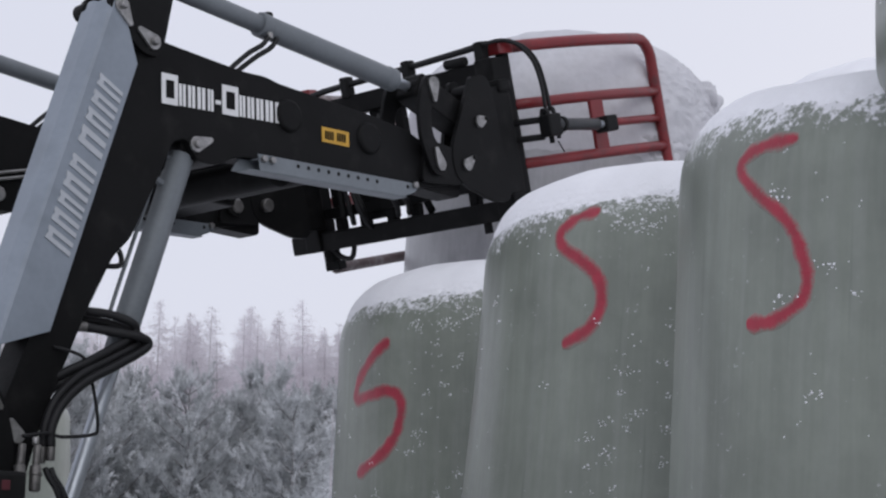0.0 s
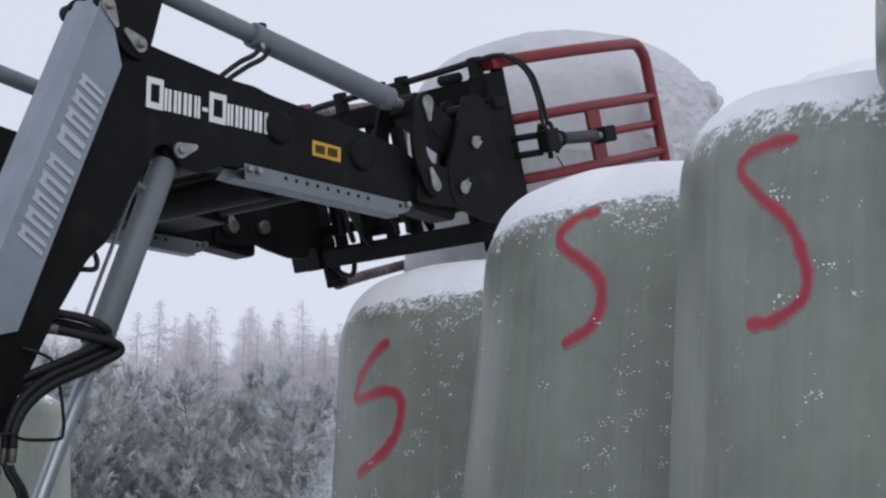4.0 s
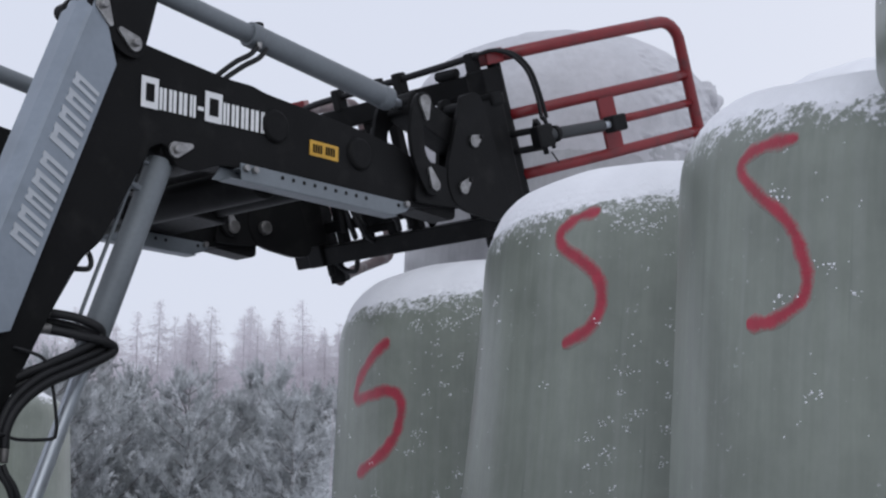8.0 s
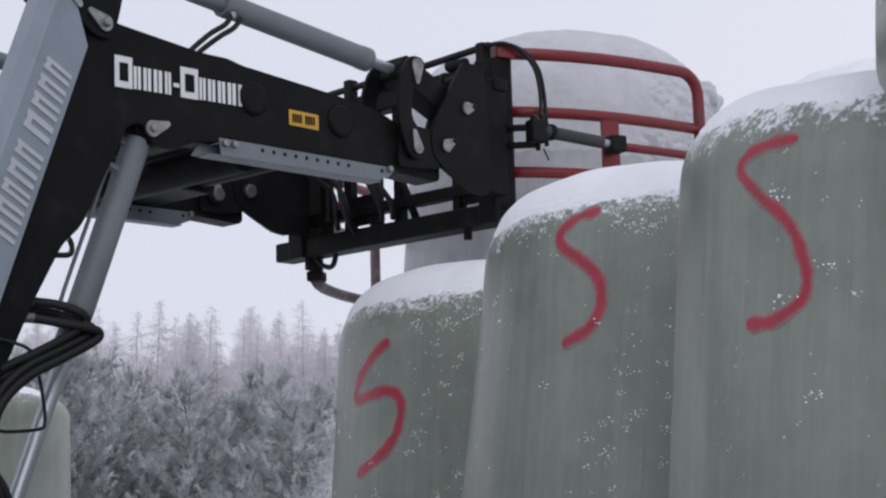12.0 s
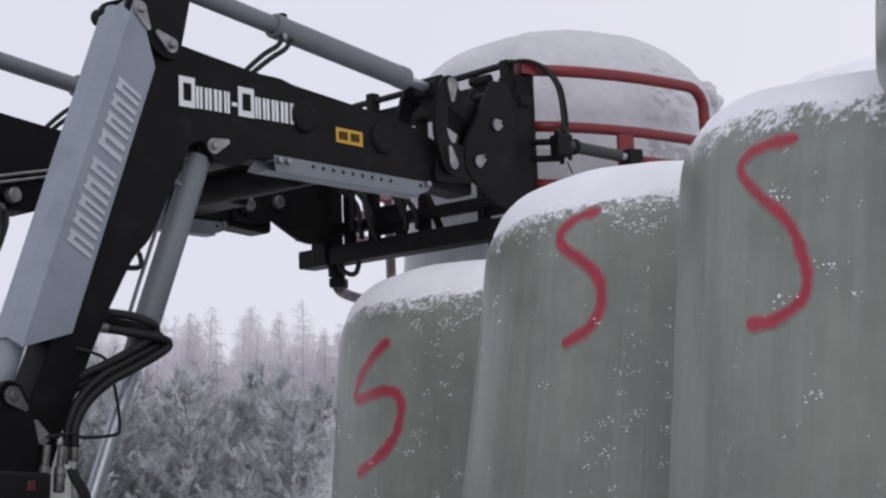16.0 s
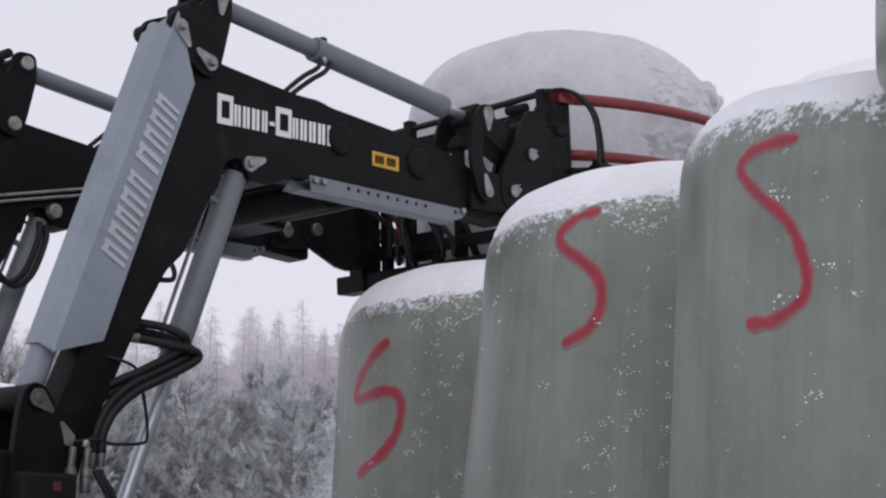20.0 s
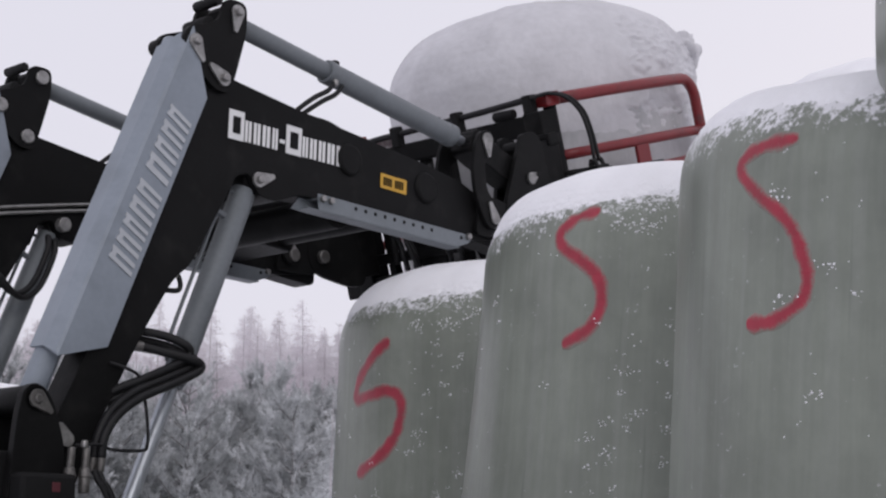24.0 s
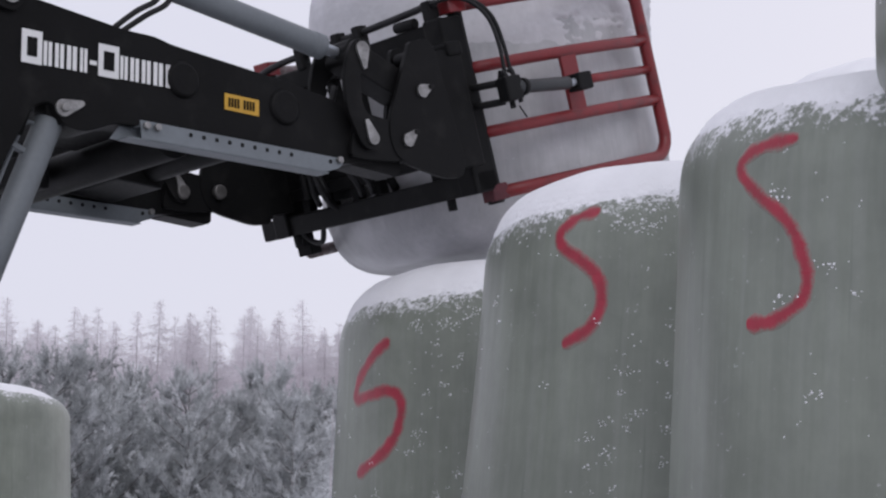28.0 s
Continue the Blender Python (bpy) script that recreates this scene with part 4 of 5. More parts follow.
# hydraulic pipe on top with its clamps
part("top_pipe", tube(spline([(0.35, 1.16, 0.40), (0.35, 1.0, 0.425), (0.35, 0.8, 0.43), (0.35, 0.5, 0.435), (0.345, 0.25, 0.441), (0.345, 0.09, 0.447)], 6), 0.0135, 10), RUBBER, gripper, "black hose along the frame's top")
for y in (0.125, 0.5, 0.62, 0.84):
    part("pipe_clamp", block(0.325, 0.372, y - 0.02, y + 0.02, 0.375, 0.462, 0.008), CAST, gripper, "black hose clamp")
part("hose_knot", rounded_rod((0.34, 0.2, 0.402), (0.34, 0.3, 0.405), 0.02, 10), CAST, gripper)
for k in (0.0, 0.022):
    part("claw_hose", tube(spline([(0.33, 0.10, 0.446), (0.385 + k * 0.5, 0.05, 0.452), (0.445 + k, 0.02, 0.425), (0.482 + k, -0.01, 0.36), (0.49 + k, -0.025, 0.265), (0.478 + k * 1.3, -0.035, 0.165)], 8), 0.0078, 8), RUBBER, gripper, "black hose looping to the claw ram")
for z in (0.135, 0.07):
    part("ram_stay", rounded_rod((0.40, 0.065, z), (0.455, -0.03, z - 0.005), 0.013, 10), CAST, gripper)
part("ram_stay", rounded_rod((0.40, 1.19, 0.1), (0.455, 1.28, 0.1), 0.016, 10), CAST, gripper)
for y in (0.091, 1.15):
    part("hinge_foot", rounded_rod((0.427, y, -0.27), (0.427, y, -0.2), 0.03, 18), CAST, gripper, "black hinge foot under the beam")
part("loose_fitting", rounded_rod((0.36, 0.24, -0.262), (0.36, 0.24, -0.215), 0.017, 10), CAST, gripper)
part("loose_fitting", rounded_rod((0.36, 1.12, -0.27), (0.36, 1.12, -0.21), 0.016, 10), CAST, gripper)
part("hose_loop", tube(spline([(0.36, 1.1, -0.2), (0.38, 1.06, -0.255), (0.38, 1.0, -0.265), (0.37, 0.96, -0.2)], 8), 0.011, 8), RUBBER, gripper)
for k, y in enumerate((0.66, 0.72, 0.9, 0.97)):
    part("frame_hose", tube(spline([(0.32, y, 0.28), (0.27 - 0.02 * k, y + 0.03, 0.14), (0.25 + 0.02 * k, y - 0.04, 0.02), (0.29, y - 0.09, -0.08), (0.34, y - 0.05, -0.13)], 8), 0.012, 8), RUBBER, gripper, "black hose inside the frame")
part("hose_loop", tube(spline([(0.30, 0.85, 0.1), (0.26, 0.82, -0.02), (0.28, 0.8, -0.12), (0.34, 0.82, -0.16)], 8), 0.011, 8), RUBBER, gripper)
part("relief_valve", rounded_rod((0.30, 0.93, -0.1), (0.30, 0.93, 0.03), 0.014, 14), CAST, gripper, "small black valve body")

# claws: from their hinge, x to the tip, y outwards is negative on the near one
CLAW_LEN, CLAW_BOW = 0.875, 0.06
CLAW_NEAR, CLAW_FAR = (0.427, 0.091), (0.427, 1.15)


def claw(side):
    """side -1: the near claw, which bows to -y; +1: the far claw."""
    root = new("claw")
    root.parent = gripper
    tagged(root, "red tube claw with grey worn lower bar" if side > 0 else "red tube claw with rounded corners")

    def line(x, z):
        bow = CLAW_BOW * math.sin(math.pi * min(1, max(0, x / CLAW_LEN)) ** 0.85)
        return (x, side * bow, z)
    r = 0.0235
    top, low = 0.43, (-0.235 if side < 0 else -0.30)
    outer = [line(x, top) for x in (0.0, 0.12, 0.25, 0.38, 0.5, 0.6, 0.7, CLAW_LEN - 0.09)]
    outer += [line(CLAW_LEN - 0.09 + 0.09 * math.sin(a), top - 0.09 + 0.09 * math.cos(a)) for a in (0.35, 0.7, 1.05, 1.4)]
    outer += [line(CLAW_LEN, z) for z in (0.28, 0.16, 0.04, -0.08)]
    outer += [line(CLAW_LEN - 0.09 + 0.09 * math.cos(a), low + 0.09 - 0.09 * math.sin(a)) for a in (0.17, 0.52, 0.87, 1.22)]
    outer += [line(x, low) for x in (CLAW_LEN - 0.09, 0.7, 0.6, 0.5, 0.38, 0.25, 0.12, 0.02)]
    me = finish("outer_tube", tube(outer, r, 14), RED if side < 0 else WORN)
    part("outer_tube", me, RED, root, "red bent outer tube" if side < 0 else "worn grey bent outer tube")
    for z in (0.207, -0.021):
        part("claw_bar", tube([line(x, z) for x in (0.0, 0.12, 0.25, 0.38, 0.5, 0.6, 0.7, 0.79, CLAW_LEN - 0.005)], 0.0215, 12), RED, root, "red cross bar")
    bm = bmesh.new()
    pts = [line(x, 0.095) for x in (0.47, 0.55, 0.66, 0.77, CLAW_LEN)]
    tube(pts, 0.017, 6, bm)
    part("flat_bar", bm, RED, root, "short red flat bar")
    part("gusset", prism([(0.375, -0.03), (0.45, -0.03), (0.45, 0.215), (0.375, 0.215)], side * (CLAW_BOW + 0.004) - 0.008, side * (CLAW_BOW + 0.004) + 0.008, 0.003), RED, root, "red gusset plate")
    part("hinge_tube", rounded_rod((0, 0, -0.24), (0, 0, 0.435), 0.026, 18), BLACK, root, "black hinge tube")
    part("hinge_bracket", block(-0.03, 0.04, -0.033, 0.033, low - (0.026 if side < 0 else 0.008), low + 0.032, 0.006), DULL_RED if side < 0 else CAST, root, "square red hinge bracket" if side < 0 else "")
    part("hinge_bracket", block(-0.045, 0.03, -0.036, 0.036, top - 0.026, top + 0.03, 0.006), RED, root, "square red hinge bracket")
    # claw ram
    out = side * (CLAW_BOW + 0.065)
    ram = part("claw_ram", rounded_rod((0.06, side * 0.165, 0.103), (0.335, out, 0.089), 0.0235, 20), DARK_GREY, root, "dark grey claw ram")
    part("ram_rod", rounded_rod((0.335, out, 0.089), (0.38, out, 0.087), 0.014), CHROME, ram)
    part("ram_yoke", block(0.365, 0.43, out - 0.028, out + 0.04, 0.055, 0.118, 0.008), CAST, ram)
    part("ram_base", block(0.005, 0.075, side * 0.155 - 0.03, side * 0.155 + 0.03, 0.06, 0.145, 0.01), CAST, ram)
    for dx, dz in ((0.0, 0.0), (0.03, 0.012)):
        part("hose_stub", tube(spline([(0.045 + dx, side * 0.13, 0.165), (0.035 + dx, side * 0.155, 0.15 + dz), (0.04 + dx, side * 0.16, 0.1), (0.055 + dx, side * 0.145, 0.065 - dz)], 6), 0.0085, 8), RUBBER, ram)
    part("ram_collar", rounded_rod((0.085, side * 0.161, 0.102), (0.105, side * 0.158, 0.101), 0.031, 16), CAST, ram)
    part("cable_tie", rounded_rod((0.06, side * 0.16, 0.04), (0.075, side * 0.17, -0.005), 0.003, 6, 0.001), RUBBER, ram)
    part("ram_nipple", rounded_rod((0.05, side * 0.14, 0.035), (0.05, side * 0.14, 0.07), 0.01, 8), CAST, ram)
    part("ram_nipple", rounded_rod((0.04, side * 0.12, 0.14), (0.05, side * 0.12, 0.17), 0.012, 8), CAST, ram)
    return root


near_claw, far_claw = claw(-1), claw(1)


# ---- tractor that carries the loader; only its mast and couplings come into view ----
tractor = tagged(new("tractor"), "dark tractor with black loader mast and hydraulic couplings", "tractor")
MAST = [(-0.06, -0.75), (0.22, -0.75), (0.19, -0.2), (0.16, 0.03), (0.148, 0.13), (0.128, 0.19), (0.113, 0.232), (0.085, 0.272), (0.045, 0.285), (0.015, 0.262), (0.0, 0.2), (-0.02, 0.0)]
for y in (0.0, FAR):
    for y0 in (y - 0.045, y + ARM_W + 0.02):
        part("mast_plate", prism(round_outline(MAST, 0.03), y0, y0 + 0.025, 0.005), BLACK, tractor, "black loader mast plate")
    part("mast_column", block(-0.14, 0.04, y - 0.01, y + ARM_W + 0.01, -1.1, 0.1, 0.012), CAST, tractor, "dull black mast column")
    pin = part("mast_pin", rounded_rod((0.057, y - 0.045, 0.24), (0.057, y + 0.16, 0.24), 0.04), BLACK, tractor)
    part("pin_keeper", teardrop(0.057, 0.24, radians(-38), y - 0.046, 0.026, 0.05), DULL_STEEL, tractor, "dull steel pin keeper")
    part("pin_head", rounded_rod((0.057, y - 0.06, 0.24), (0.057, y - 0.05, 0.24), 0.013), DULL_STEEL, pin)
    part("boom_pin", teardrop(0.166, 0.138, radians(122), y - 0.03, 0.021, 0.042), ZINC, tractor, "zinc-plated pin keeper")
part("coupling_block", block(-0.02, 0.15, -0.11, -0.045, -0.16, 0.04, 0.012), CAST, tractor, "dull black hydraulic coupling block")
part("coupling_tag", block(0.072, 0.098, -0.112, -0.106, -0.010, 0.016, 0.004), DULL_RED, tractor, "small red cap")
for x in (0.156, 0.205):
    cp = part("hose_coupling", rounded_rod((x - 0.004, -0.07, -0.01), (x, -0.065, 0.06), 0.0155, 16, 0.005), DULL_STEEL, tractor, "dull steel hose coupling")
    part("coupling_ring", rounded_rod((x - 0.002, -0.07, 0.03), (x, -0.066, 0.045), 0.018, 6, 0.003), DULL_STEEL, cp)
    part("coupling_neck", rounded_rod((x, -0.065, 0.05), (x + 0.008, -0.06, 0.115), 0.0105, 14, 0.003), DULL_STEEL, cp)
part("coupling_cap", rounded_rod((0.205, -0.06, 0.115), (0.206, -0.06, 0.135), 0.0095, 12, 0.003), ZINC, tractor)
for k in (0.0, 0.018):
    part("coupling_hose", tube(spline([(0.246 + k, -0.05, 0.055), (0.252 + k, -0.06, 0.03), (0.275 + k, -0.07, -0.01), (0.295 + k, -0.07, -0.08), (0.29 + k, -0.06, -0.2), (0.25, -0.04, -0.35)], 8), 0.0085, 8), RUBBER, tractor)
part("cross_frame", block(-0.1, 0.02, 0.1, FAR, -0.72, -0.6, 0.01), CAST, tractor)
part("bonnet", prism(round_outline([(-1.2, -0.75), (0.5, -0.75), (0.55, -0.45), (0.35, -0.28), (-1.2, -0.18)], 0.08), 0.27, 0.9, 0.04), CAST, tractor, "dark bonnet between the masts")
part("chassis", block(-2.2, 0.5, 0.36, 0.81, -1.25, -0.78, 0.03), CAST, tractor)
for x, r, ys in ((0.25, 0.56, (-0.55, 1.29)), (-2.0, 0.82, (-0.62, 1.26))):
    part("axle", rounded_rod((x, -0.4, r - 1.81), (x, 1.57, r - 1.81), 0.09), CAST, tractor)
    for y0 in ys:
        wheel = part("wheel", rounded_rod((x, y0, r - 1.81), (x, y0 + 0.43, r - 1.81), r, 44, 0.09), SOIL, tractor, "black farm tyre")
        part("rim", rounded_rod((x, y0 - 0.01, r - 1.81), (x, y0 + 0.44, r - 1.81), r * 0.55, 32, 0.02), GREY, wheel)


# ---- woods ----
def quads_mesh(name, verts, mat):
    """A mesh of loose quads from an array of shape (n, 4, 3)."""
    v = np.asarray(verts, dtype=float).reshape(-1, 3)
    n = len(v) // 4
    me = bpy.data.meshes.new(name)
    me.from_pydata(v.tolist(), [], np.arange(4 * n).reshape(n, 4).tolist())
    me.materials.append(mat)
    return me


def blades(centres, ways, lengths, widths, rng):
    """Narrow leaf-shaped quads from their foot along their way."""
    side = np.cross(ways, rng.normal(size=ways.shape))
    side /= np.linalg.norm(side, axis=1, keepdims=True) + 1e-9
    mid = centres + ways * lengths[:, None] * 0.55
    return np.stack([centres, mid + side * widths[:, None], centres + ways * lengths[:, None], mid - side * widths[:, None]], 1)


def pine(seed, height, spread):
    """A young pine under hoarfrost: trunk, whorls of rising limbs, and tufts of needles on them."""
    rng = np.random.RandomState(seed)
    root = new("pine_tree")
    bm = tube([(0, 0, -0.2), (0.03 * rng.randn(), 0.03, height * 0.5), (0.06 * rng.randn(), 0, height * 0.97)], [0.11, 0.06, 0.012], 8)
    quads = []
    z = height * 0.04
    while z < height * 0.97:
        k = 1 - z / height
        reach = spread * (0.16 + 0.84 * min(1.0, k * 1.45) ** 0.8) * (0.85 + 0.3 * rng.rand())
        n = 7 if k > 0.3 else 5
        a0 = rng.rand() * 6.28
        for j in range(n):
            a = a0 + j * 6.283 / n + rng.normal(0, 0.2)
            ln = reach * rng.uniform(0.65, 1.12)
            rise = 0.35 + 0.5 * (1 - k)
            d = np.array([math.cos(a), math.sin(a), rise])
            tip = np.array([0, 0, z]) + d * ln
            tube([(0, 0, z), tuple(np.array([0, 0, z]) + d * ln * 0.5 - np.array([0, 0, 0.05 * ln])), tuple(tip)], [0.03 * k + 0.01, 0.015, 0.006], 5, bm, False)
            # side shoots along the limb, each a brush of frosted needles that turns up at its tip
            m = int(7 + 12 * ln)
            at = np.array([0, 0, z]) + d * (ln * rng.uniform(0.15, 1.05, m) ** 0.5)[:, None]
            shoot = d / np.linalg.norm(d) * 0.55 + rng.normal(0, 0.55, (m, 3)) + np.array([0, 0, 0.55])
            shoot /= np.linalg.norm(shoot, axis=1, keepdims=True)
            span = rng.uniform(0.16, 0.42, m)
            for _ in range(64):
                f = rng.uniform(0.05, 1.0, m)
                foot = at + shoot * (span * f)[:, None] + np.array([0, 0, 1.0]) * (0.22 * span * f * f)[:, None]
                w = shoot * 0.75 + rng.normal(0, 0.5, (m, 3)) + np.array([0, 0, 0.2])
                w /= np.linalg.norm(w, axis=1, keepdims=True)
                quads.append(blades(foot, w, rng.uniform(0.05, 0.10, m), rng.uniform(0.0045, 0.009, m), rng))
        z += height * rng.uniform(0.06, 0.09)
    part("trunk", bm, DARK_BARK, root, "frosted bark")
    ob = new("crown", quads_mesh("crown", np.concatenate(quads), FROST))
    ob.parent = root
    return tagged(root, "young bushy pine thick with hoarfrost at the wood's edge", "tree", "pines")


def larch(seed, height, spread=1.0, m=900, twigs=MISTY_FROST_TWIG):
    """A bare larch under hoarfrost: a straight stem with fine drooping branches."""
    rng = np.random.RandomState(seed)
    root = new("larch_tree")
    bm = tube([(0, 0, -0.5), (0.1 * rng.randn(), 0, height * 0.5), (0.15 * rng.randn(), 0, height)], [0.12 * spread, 0.07 * spread, 0.01 * spread], 8)
    quads = []
    zs = height * (0.12 + 0.88 * (1 - rng.uniform(0, 1, m) ** 0.82))
    for z in zs:
        k = 1 - z / height
        ln = spread * (0.14 + 2.8 * k ** 0.72) * rng.uniform(0.3, 1.2)
        a = rng.rand() * 6.283
        d = np.array([math.cos(a), math.sin(a), rng.uniform(-0.25, 0.25)])
        p0 = np.array([[0, 0, z]])
        quads.append(blades(p0, d[None] / np.linalg.norm(d), np.array([ln]), np.array([0.014 * spread]), rng))
        n = max(5, int(28 * min(1.0, ln / (1.8 * spread))))
        t = rng.uniform(0.1, 1, n)
        foot = p0 + d * (ln * t)[:, None]
        w = rng.normal(0, 0.6, (n, 3)) + d * 0.6 + np.array([0, 0, -0.1])
        w /= np.linalg.norm(w, axis=1, keepdims=True)
        quads.append(blades(foot, w, rng.uniform(0.12, 0.42, n) * min(1, 0.4 + ln) * (0.3 + 0.7 * spread), rng.uniform(0.006, 0.011, n) * (0.35 + 0.65 * spread), rng))
    part("trunk", bm, BARK, root, "frosted bark")
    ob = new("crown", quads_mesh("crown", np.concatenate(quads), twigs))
    ob.parent = root
    return tagged(root, "tall bare larch with hoarfrost, colour paled in place of mist", "tree", "larches")


def stand_of(protos, places):
    """Copies of a few grown trees over the places: x, y, turn, size."""
    rng = random.Random(5)
    for i, (x, y, s) in enumerate(places):
        p = protos[i % len(protos)]
        m = pose(x, y, 0, rng.uniform(-2, 2), rng.uniform(-2, 2), rng.uniform(0, 360))
        if i < len(protos):
            p.matrix_basis = m
            p.scale = (s, s, s)
            ob = p
        else:
            ob = copy_thing(p, m)
            ob.scale = (s, s, s)


rng = random.Random(17)
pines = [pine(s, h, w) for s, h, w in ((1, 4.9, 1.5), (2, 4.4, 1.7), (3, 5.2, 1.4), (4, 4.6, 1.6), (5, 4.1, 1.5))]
spots = []
for row, (y, n) in enumerate(((36, 13), (40, 14), (44, 15), (49, 15))):
    for k in range(n):
        x = -17 + 22 * (k + 0.5 * (row % 2)) / n
        spots.append((x + rng.uniform(-0.5, 0.5), y + rng.uniform(-1.4, 1.4), rng.uniform(0.85, 1.1) * (1.06 + 0.07 * row)))
stand_of(pines, spots)
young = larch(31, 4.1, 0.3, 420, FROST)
young.matrix_basis = pose(-1.62, 24, 0, 0, 2, 40)
tagged(young, "slender young larch white with hoarfrost before the pines", "tree")
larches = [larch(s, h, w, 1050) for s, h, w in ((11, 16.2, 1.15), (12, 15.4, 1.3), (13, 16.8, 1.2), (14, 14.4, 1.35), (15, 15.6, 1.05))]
spots = []
for row, (y, n) in enumerate(((91, 44), (95, 48), (100, 50), (106, 52), (113, 52), (121, 50))):
    for k in range(n):
        x = -40 + 54 * (k + 0.4 * row) / n
        spots.append((x + rng.uniform(-0.9, 0.9), y + rng.uniform(-2, 2), rng.uniform(0.76, 0.97) * (1 + 0.045 * row)))
stand_of(larches, spots)


# ---- what moves ----
# seconds; the boom pivot's place; heading; boom's pitch; gripper's pitch; claw angle
ROWS = [
    (0, -1.264, 4.410, 1.803, 48.44, 2.80, 14.49, -6.5),
    (0.5, -1.291, 4.365, 1.803, 48.06, 2.86, 14.64, -5.9),
    (1, -1.314, 4.339, 1.803, 47.72, 2.89, 14.81, -5.5),
    (1.5, -1.326, 4.325, 1.803, 47.52, 2.94, 14.77, -5.3),
    (2, -1.333, 4.288, 1.803, 47.69, -0.04, 17.10, -5.1),
    (2.5, -1.341, 4.290, 1.803, 47.60, -0.09, 17.24, -4.6),
    (3, -1.341, 4.294, 1.803, 47.62, -0.09, 17.26, -4.7),
    (3.5, -1.342, 4.293, 1.803, 47.58, -0.09, 17.25, -4.6),
    (5.5, -1.347, 4.300, 1.803, 47.14, -0.21, 15.71, -13.1),
    (6, -1.349, 4.293, 1.803, 47.14, -0.23, 15.78, -17.4),
    (6.5, -1.353, 4.287, 1.803, 47.02, -0.29, 15.36, -18.4),
    (7, -1.356, 4.286, 1.803, 46.99, -0.17, 18.73, -18.4),
    (7.5, -1.359, 4.287, 1.803, 46.94, -0.21, 21.69, -18.5),
    (8, -1.363, 4.282, 1.803, 46.84, -0.24, 19.29, -18.3),
    (8.5, -1.368, 4.267, 1.803, 46.69, -0.35, 12.92, -18.3),
    (9, -1.375, 4.253, 1.803, 46.55, -0.49, 4.83, -18.4),
    (9.5, -1.379, 4.247, 1.803, 46.45, -0.51, 2.34, -18.2),
    (10, -1.378, 4.257, 1.803, 46.45, 0.61, 2.59, -18.6),
    (10.5, -1.379, 4.274, 1.803, 46.50, 3.45, 2.68, -19.4),
    (11, -1.382, 4.266, 1.803, 46.39, 3.19, 2.54, -19.6),
    (11.5, -1.383, 4.262, 1.803, 46.42, 3.11, 2.58, -19.6),
    (12, -1.384, 4.266, 1.803, 46.41, 3.18, 2.42, -19.5),
    (12.5, -1.380, 4.270, 1.803, 46.46, 3.22, 2.64, -19.5),
    (14.5, -1.299, 4.373, 1.803, 47.86, 3.22, 2.78, -19.0),
    (15, -1.279, 4.390, 1.803, 48.11, 3.45, 2.70, -18.6),
    (15.5, -1.246, 4.433, 1.803, 48.77, 3.46, 3.32, -18.5),
    (16, -1.212, 4.467, 1.803, 48.55, 3.31, 3.37, -18.0),
    (16.5, -1.166, 4.515, 1.803, 47.77, 3.12, 3.19, -16.5),
    (17, -1.153, 4.528, 1.803, 47.28, 0.22, 2.45, -14.8),
    (17.5, -1.160, 4.521, 1.803, 47.30, 0.32, 2.41, -14.2),
    (18, -1.160, 4.526, 1.803, 47.32, 0.59, 2.61, -13.8),
    (18.5, -1.150, 4.536, 1.803, 47.24, 0.70, 1.87, -13.4),
    (19, -1.149, 4.538, 1.803, 47.10, 0.64, 2.93, -12.9),
    (19.5, -1.149, 4.528, 1.803, 46.87, 0.57, 2.95, -11.8),
    (20, -1.156, 4.522, 1.803, 47.12, 0.62, 3.00, -9.2),
    (20.5, -1.156, 4.520, 1.803, 47.14, 0.61, 3.46, -7.6),
    (21, -1.155, 4.519, 1.803, 47.13, 0.66, 3.75, -7.0),
    (21.5, -1.155, 4.523, 1.803, 47.18, 0.45, 3.95, -6.8),
    (23.5, -1.162, 4.540, 1.803, 47.25, -1.68, 17.03, -6.7),
    (24, -1.163, 4.542, 1.803, 47.20, -1.98, 16.73, -6.7),
    (24.5, -1.175, 4.528, 1.803, 47.15, -2.18, 16.52, -6.6),
    (25, -1.195, 4.490, 1.803, 47.35, -1.44, 17.25, -6.5),
    (25.5, -1.255, 4.436, 1.803, 47.61, 0.12, 17.64, -6.9),
    (26, -1.408, 4.311, 1.803, 47.30, -0.23, 17.44, -6.6),
    (26.5, -1.543, 4.141, 1.803, 45.13, 0.68, 17.44, -6.1),
    (27, -1.582, 4.031, 1.803, 43.49, 1.29, 17.30, -6.6),
    (27.5, -1.608, 4.006, 1.803, 43.33, 1.08, 17.26, -6.3),
    (28, -1.635, 3.952, 1.803, 42.48, 1.20, 17.41, -6.2),
]
GRIPPED = 21.5


def flat_pose(p, q):
    """A pose in the boom's upright plane at p whose x points to q."""
    return pose(p[0], 0, p[1], 0, -math.degrees(math.atan2(q[1] - p[1], q[0] - p[0])), 0)


def turned(p, degrees):
    c, s = math.cos(radians(degrees)), math.sin(radians(degrees))
    return (p[0] * c - p[1] * s, p[0] * s + p[1] * c)


def link_end(a, b, ra, rb):
    """Where two bars of known length meet above their pins a and b."""
    d = math.hypot(b[0] - a[0], b[1] - a[1])
    k = (ra * ra - rb * rb + d * d) / (2 * d)
    h = math.sqrt(max(0.0, ra * ra - k * k))
    ux, uz = (b[0] - a[0]) / d, (b[1] - a[1]) / d
    return (a[0] + ux * k - uz * h, a[1] + uz * k + ux * h)


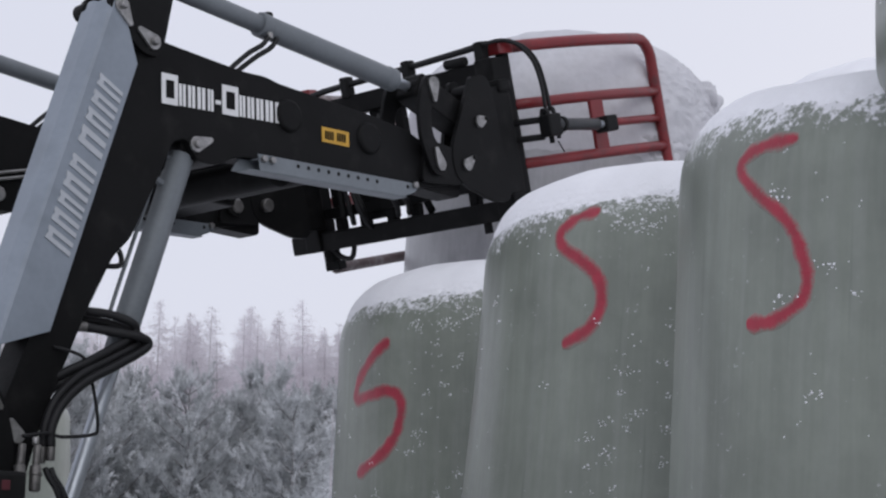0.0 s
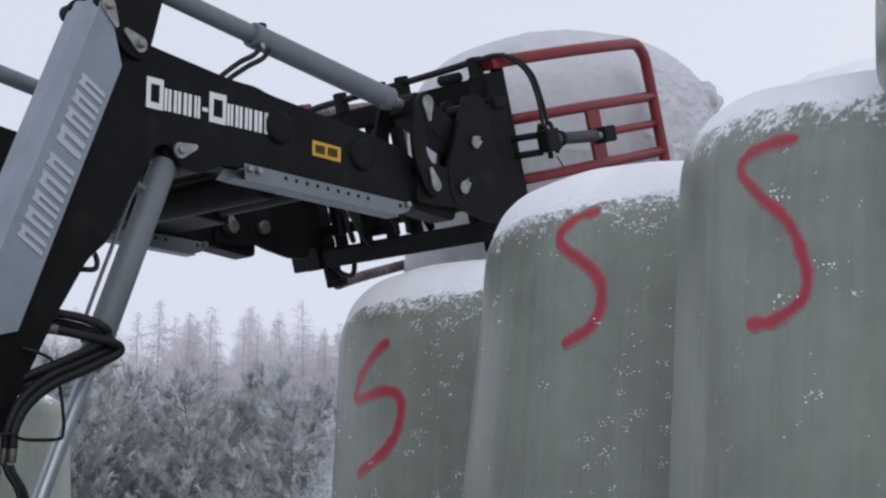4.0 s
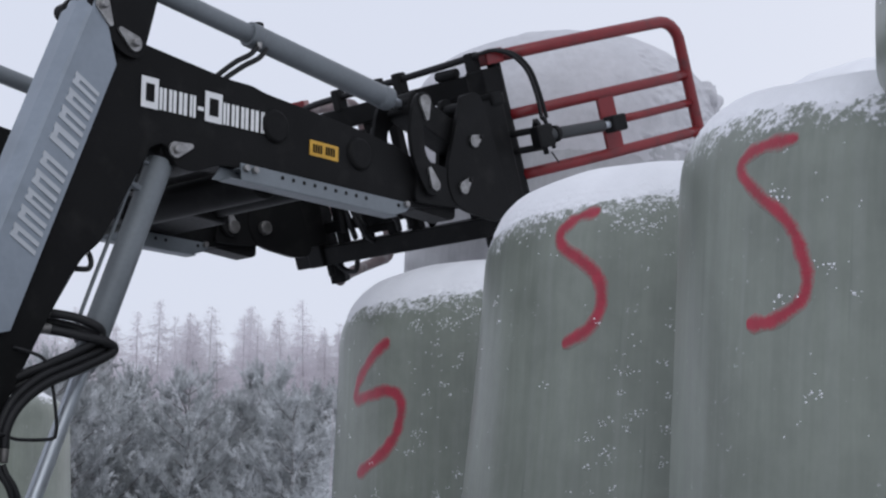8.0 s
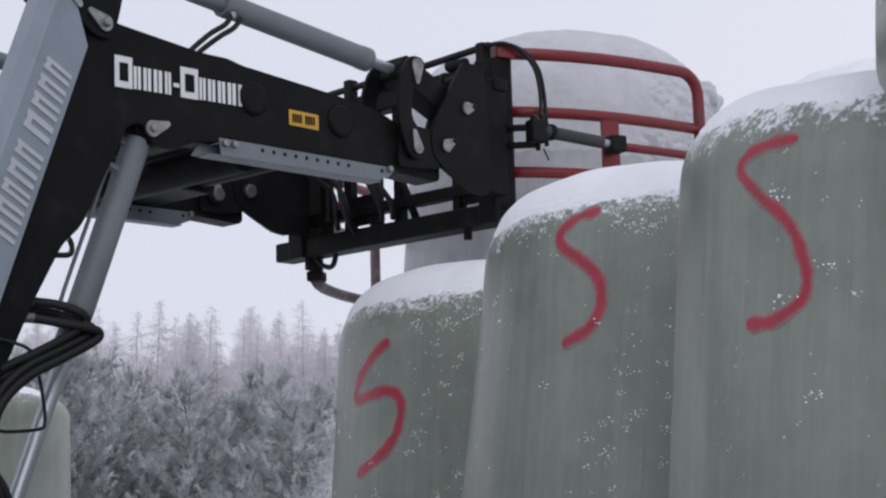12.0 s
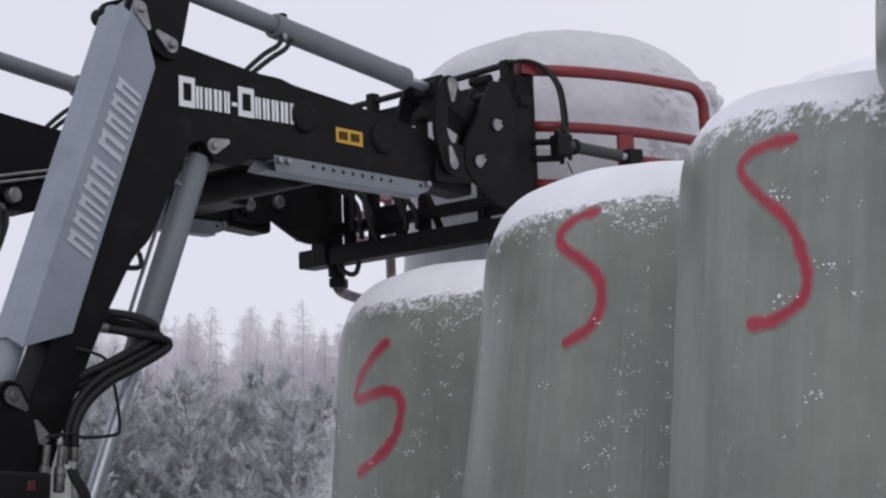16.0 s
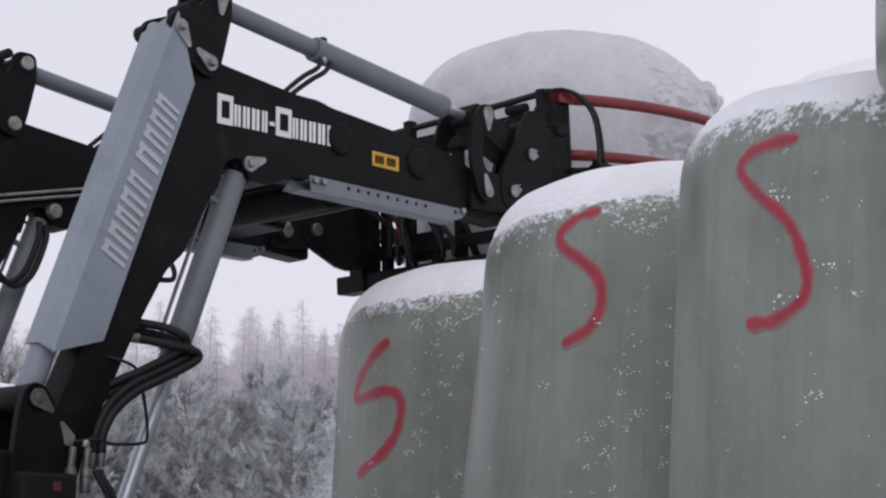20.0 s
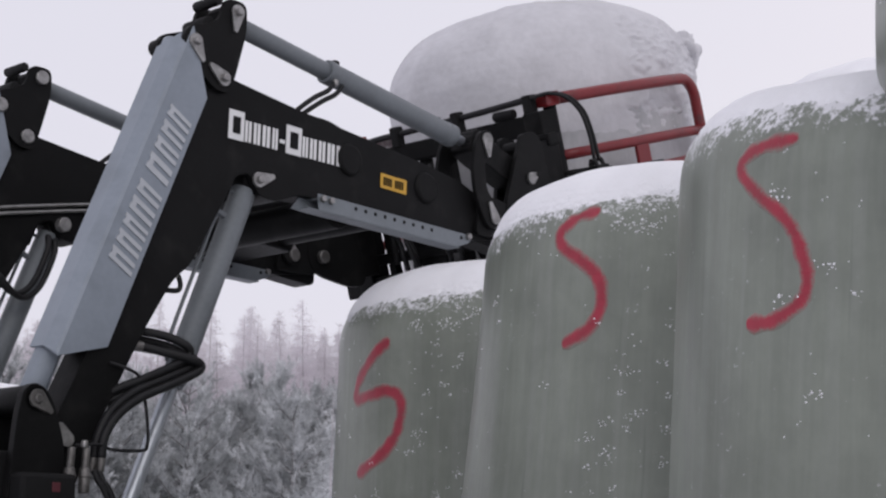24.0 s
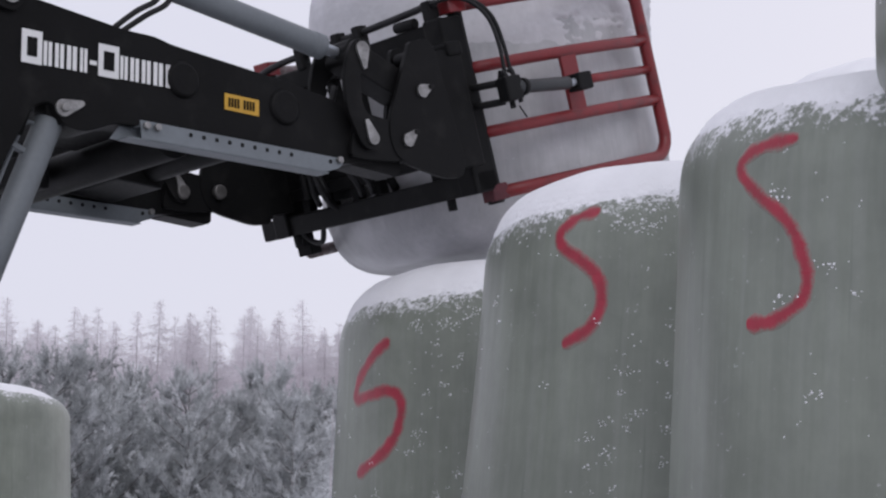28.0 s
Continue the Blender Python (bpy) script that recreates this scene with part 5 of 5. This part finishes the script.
def motions():
    boom_rows, tool_rows, body_rows, near_rows, far_rows = [], [], [], [], []
    link_rows, bar_rows, tb_rows, tr_rows, lb_rows, lr_rows = [], [], [], [], [], []
    grip = {}
    for t, x, y, z, yaw, boom, tool, open_by in ROWS:
        body = pose(x, y, z, 0, 0, yaw)
        arm = body @ pose(0, 0, 0, 0, -boom, 0)
        held = Matrix.Translation(arm @ Vector((TOOL_PIN[0], 0, TOOL_PIN[1]))) @ pose(0, 0, 0, 0, -tool, yaw)
        grip[t] = held
        body_rows.append((t, body))
        boom_rows.append((t, arm))
        tool_rows.append((t, held))
        near_rows.append((t, pose(*CLAW_NEAR, 0, 0, 0, open_by)))
        far_rows.append((t, pose(*CLAW_FAR, 0, 0, 0, 10 - open_by)))
        up = turned(UP_PIN, tool - boom)
        up = (TOOL_PIN[0] + up[0], TOOL_PIN[1] + up[1])
        end = link_end(LINK_PIN, up, LINK_LEN, BAR_LEN)
        link_rows.append((t, flat_pose(LINK_PIN, end)))
        bar_rows.append((t, flat_pose(end, up)))
        tb_rows.append((t, flat_pose(TOP_PIN, end)))
        tr_rows.append((t, flat_pose(end, (2 * end[0] - TOP_PIN[0], 2 * end[1] - TOP_PIN[1]))))
        foot = turned(LIFT_FOOT, -boom)
        lb_rows.append((t, flat_pose(LIFT_PIN, foot)))
        lr_rows.append((t, flat_pose(foot, (2 * foot[0] - LIFT_PIN[0], 2 * foot[1] - LIFT_PIN[1]))))
    walk(tractor, body_rows)
    walk(loader, boom_rows)
    walk(gripper, tool_rows)
    walk(near_claw, near_rows)
    walk(far_claw, far_rows)
    for pair, rows in ((links, link_rows), (bars, bar_rows), (tilt_bodies, tb_rows), (tilt_rods, tr_rows), (lift_bodies, lb_rows), (lift_rods, lr_rows)):
        for ob in pair:
            walk(ob, rows)
    # the bale stands until the claws have closed, then goes with the gripper
    rest = [(0, WHITE_AT), (GRIPPED, WHITE_AT)]
    carry = grip[GRIPPED].inverted() @ WHITE_AT
    middle = carry @ Vector((0, 0, 0.65))

    def settled(t):
        """The bale sags in the claws while it is tilted and carried off."""
        k = min(1.0, (t - GRIPPED) / 4.5)
        return pose(-0.038 * k, 0, -0.02 * k) @ Matrix.Translation(middle) @ pose(0, 0, 0, 0, 5.5 * k, 0) @ Matrix.Translation(-middle)
    walk(lifted_bale, rest + [(t, m @ settled(t) @ carry) for t, m in tool_rows if t > GRIPPED])


motions()
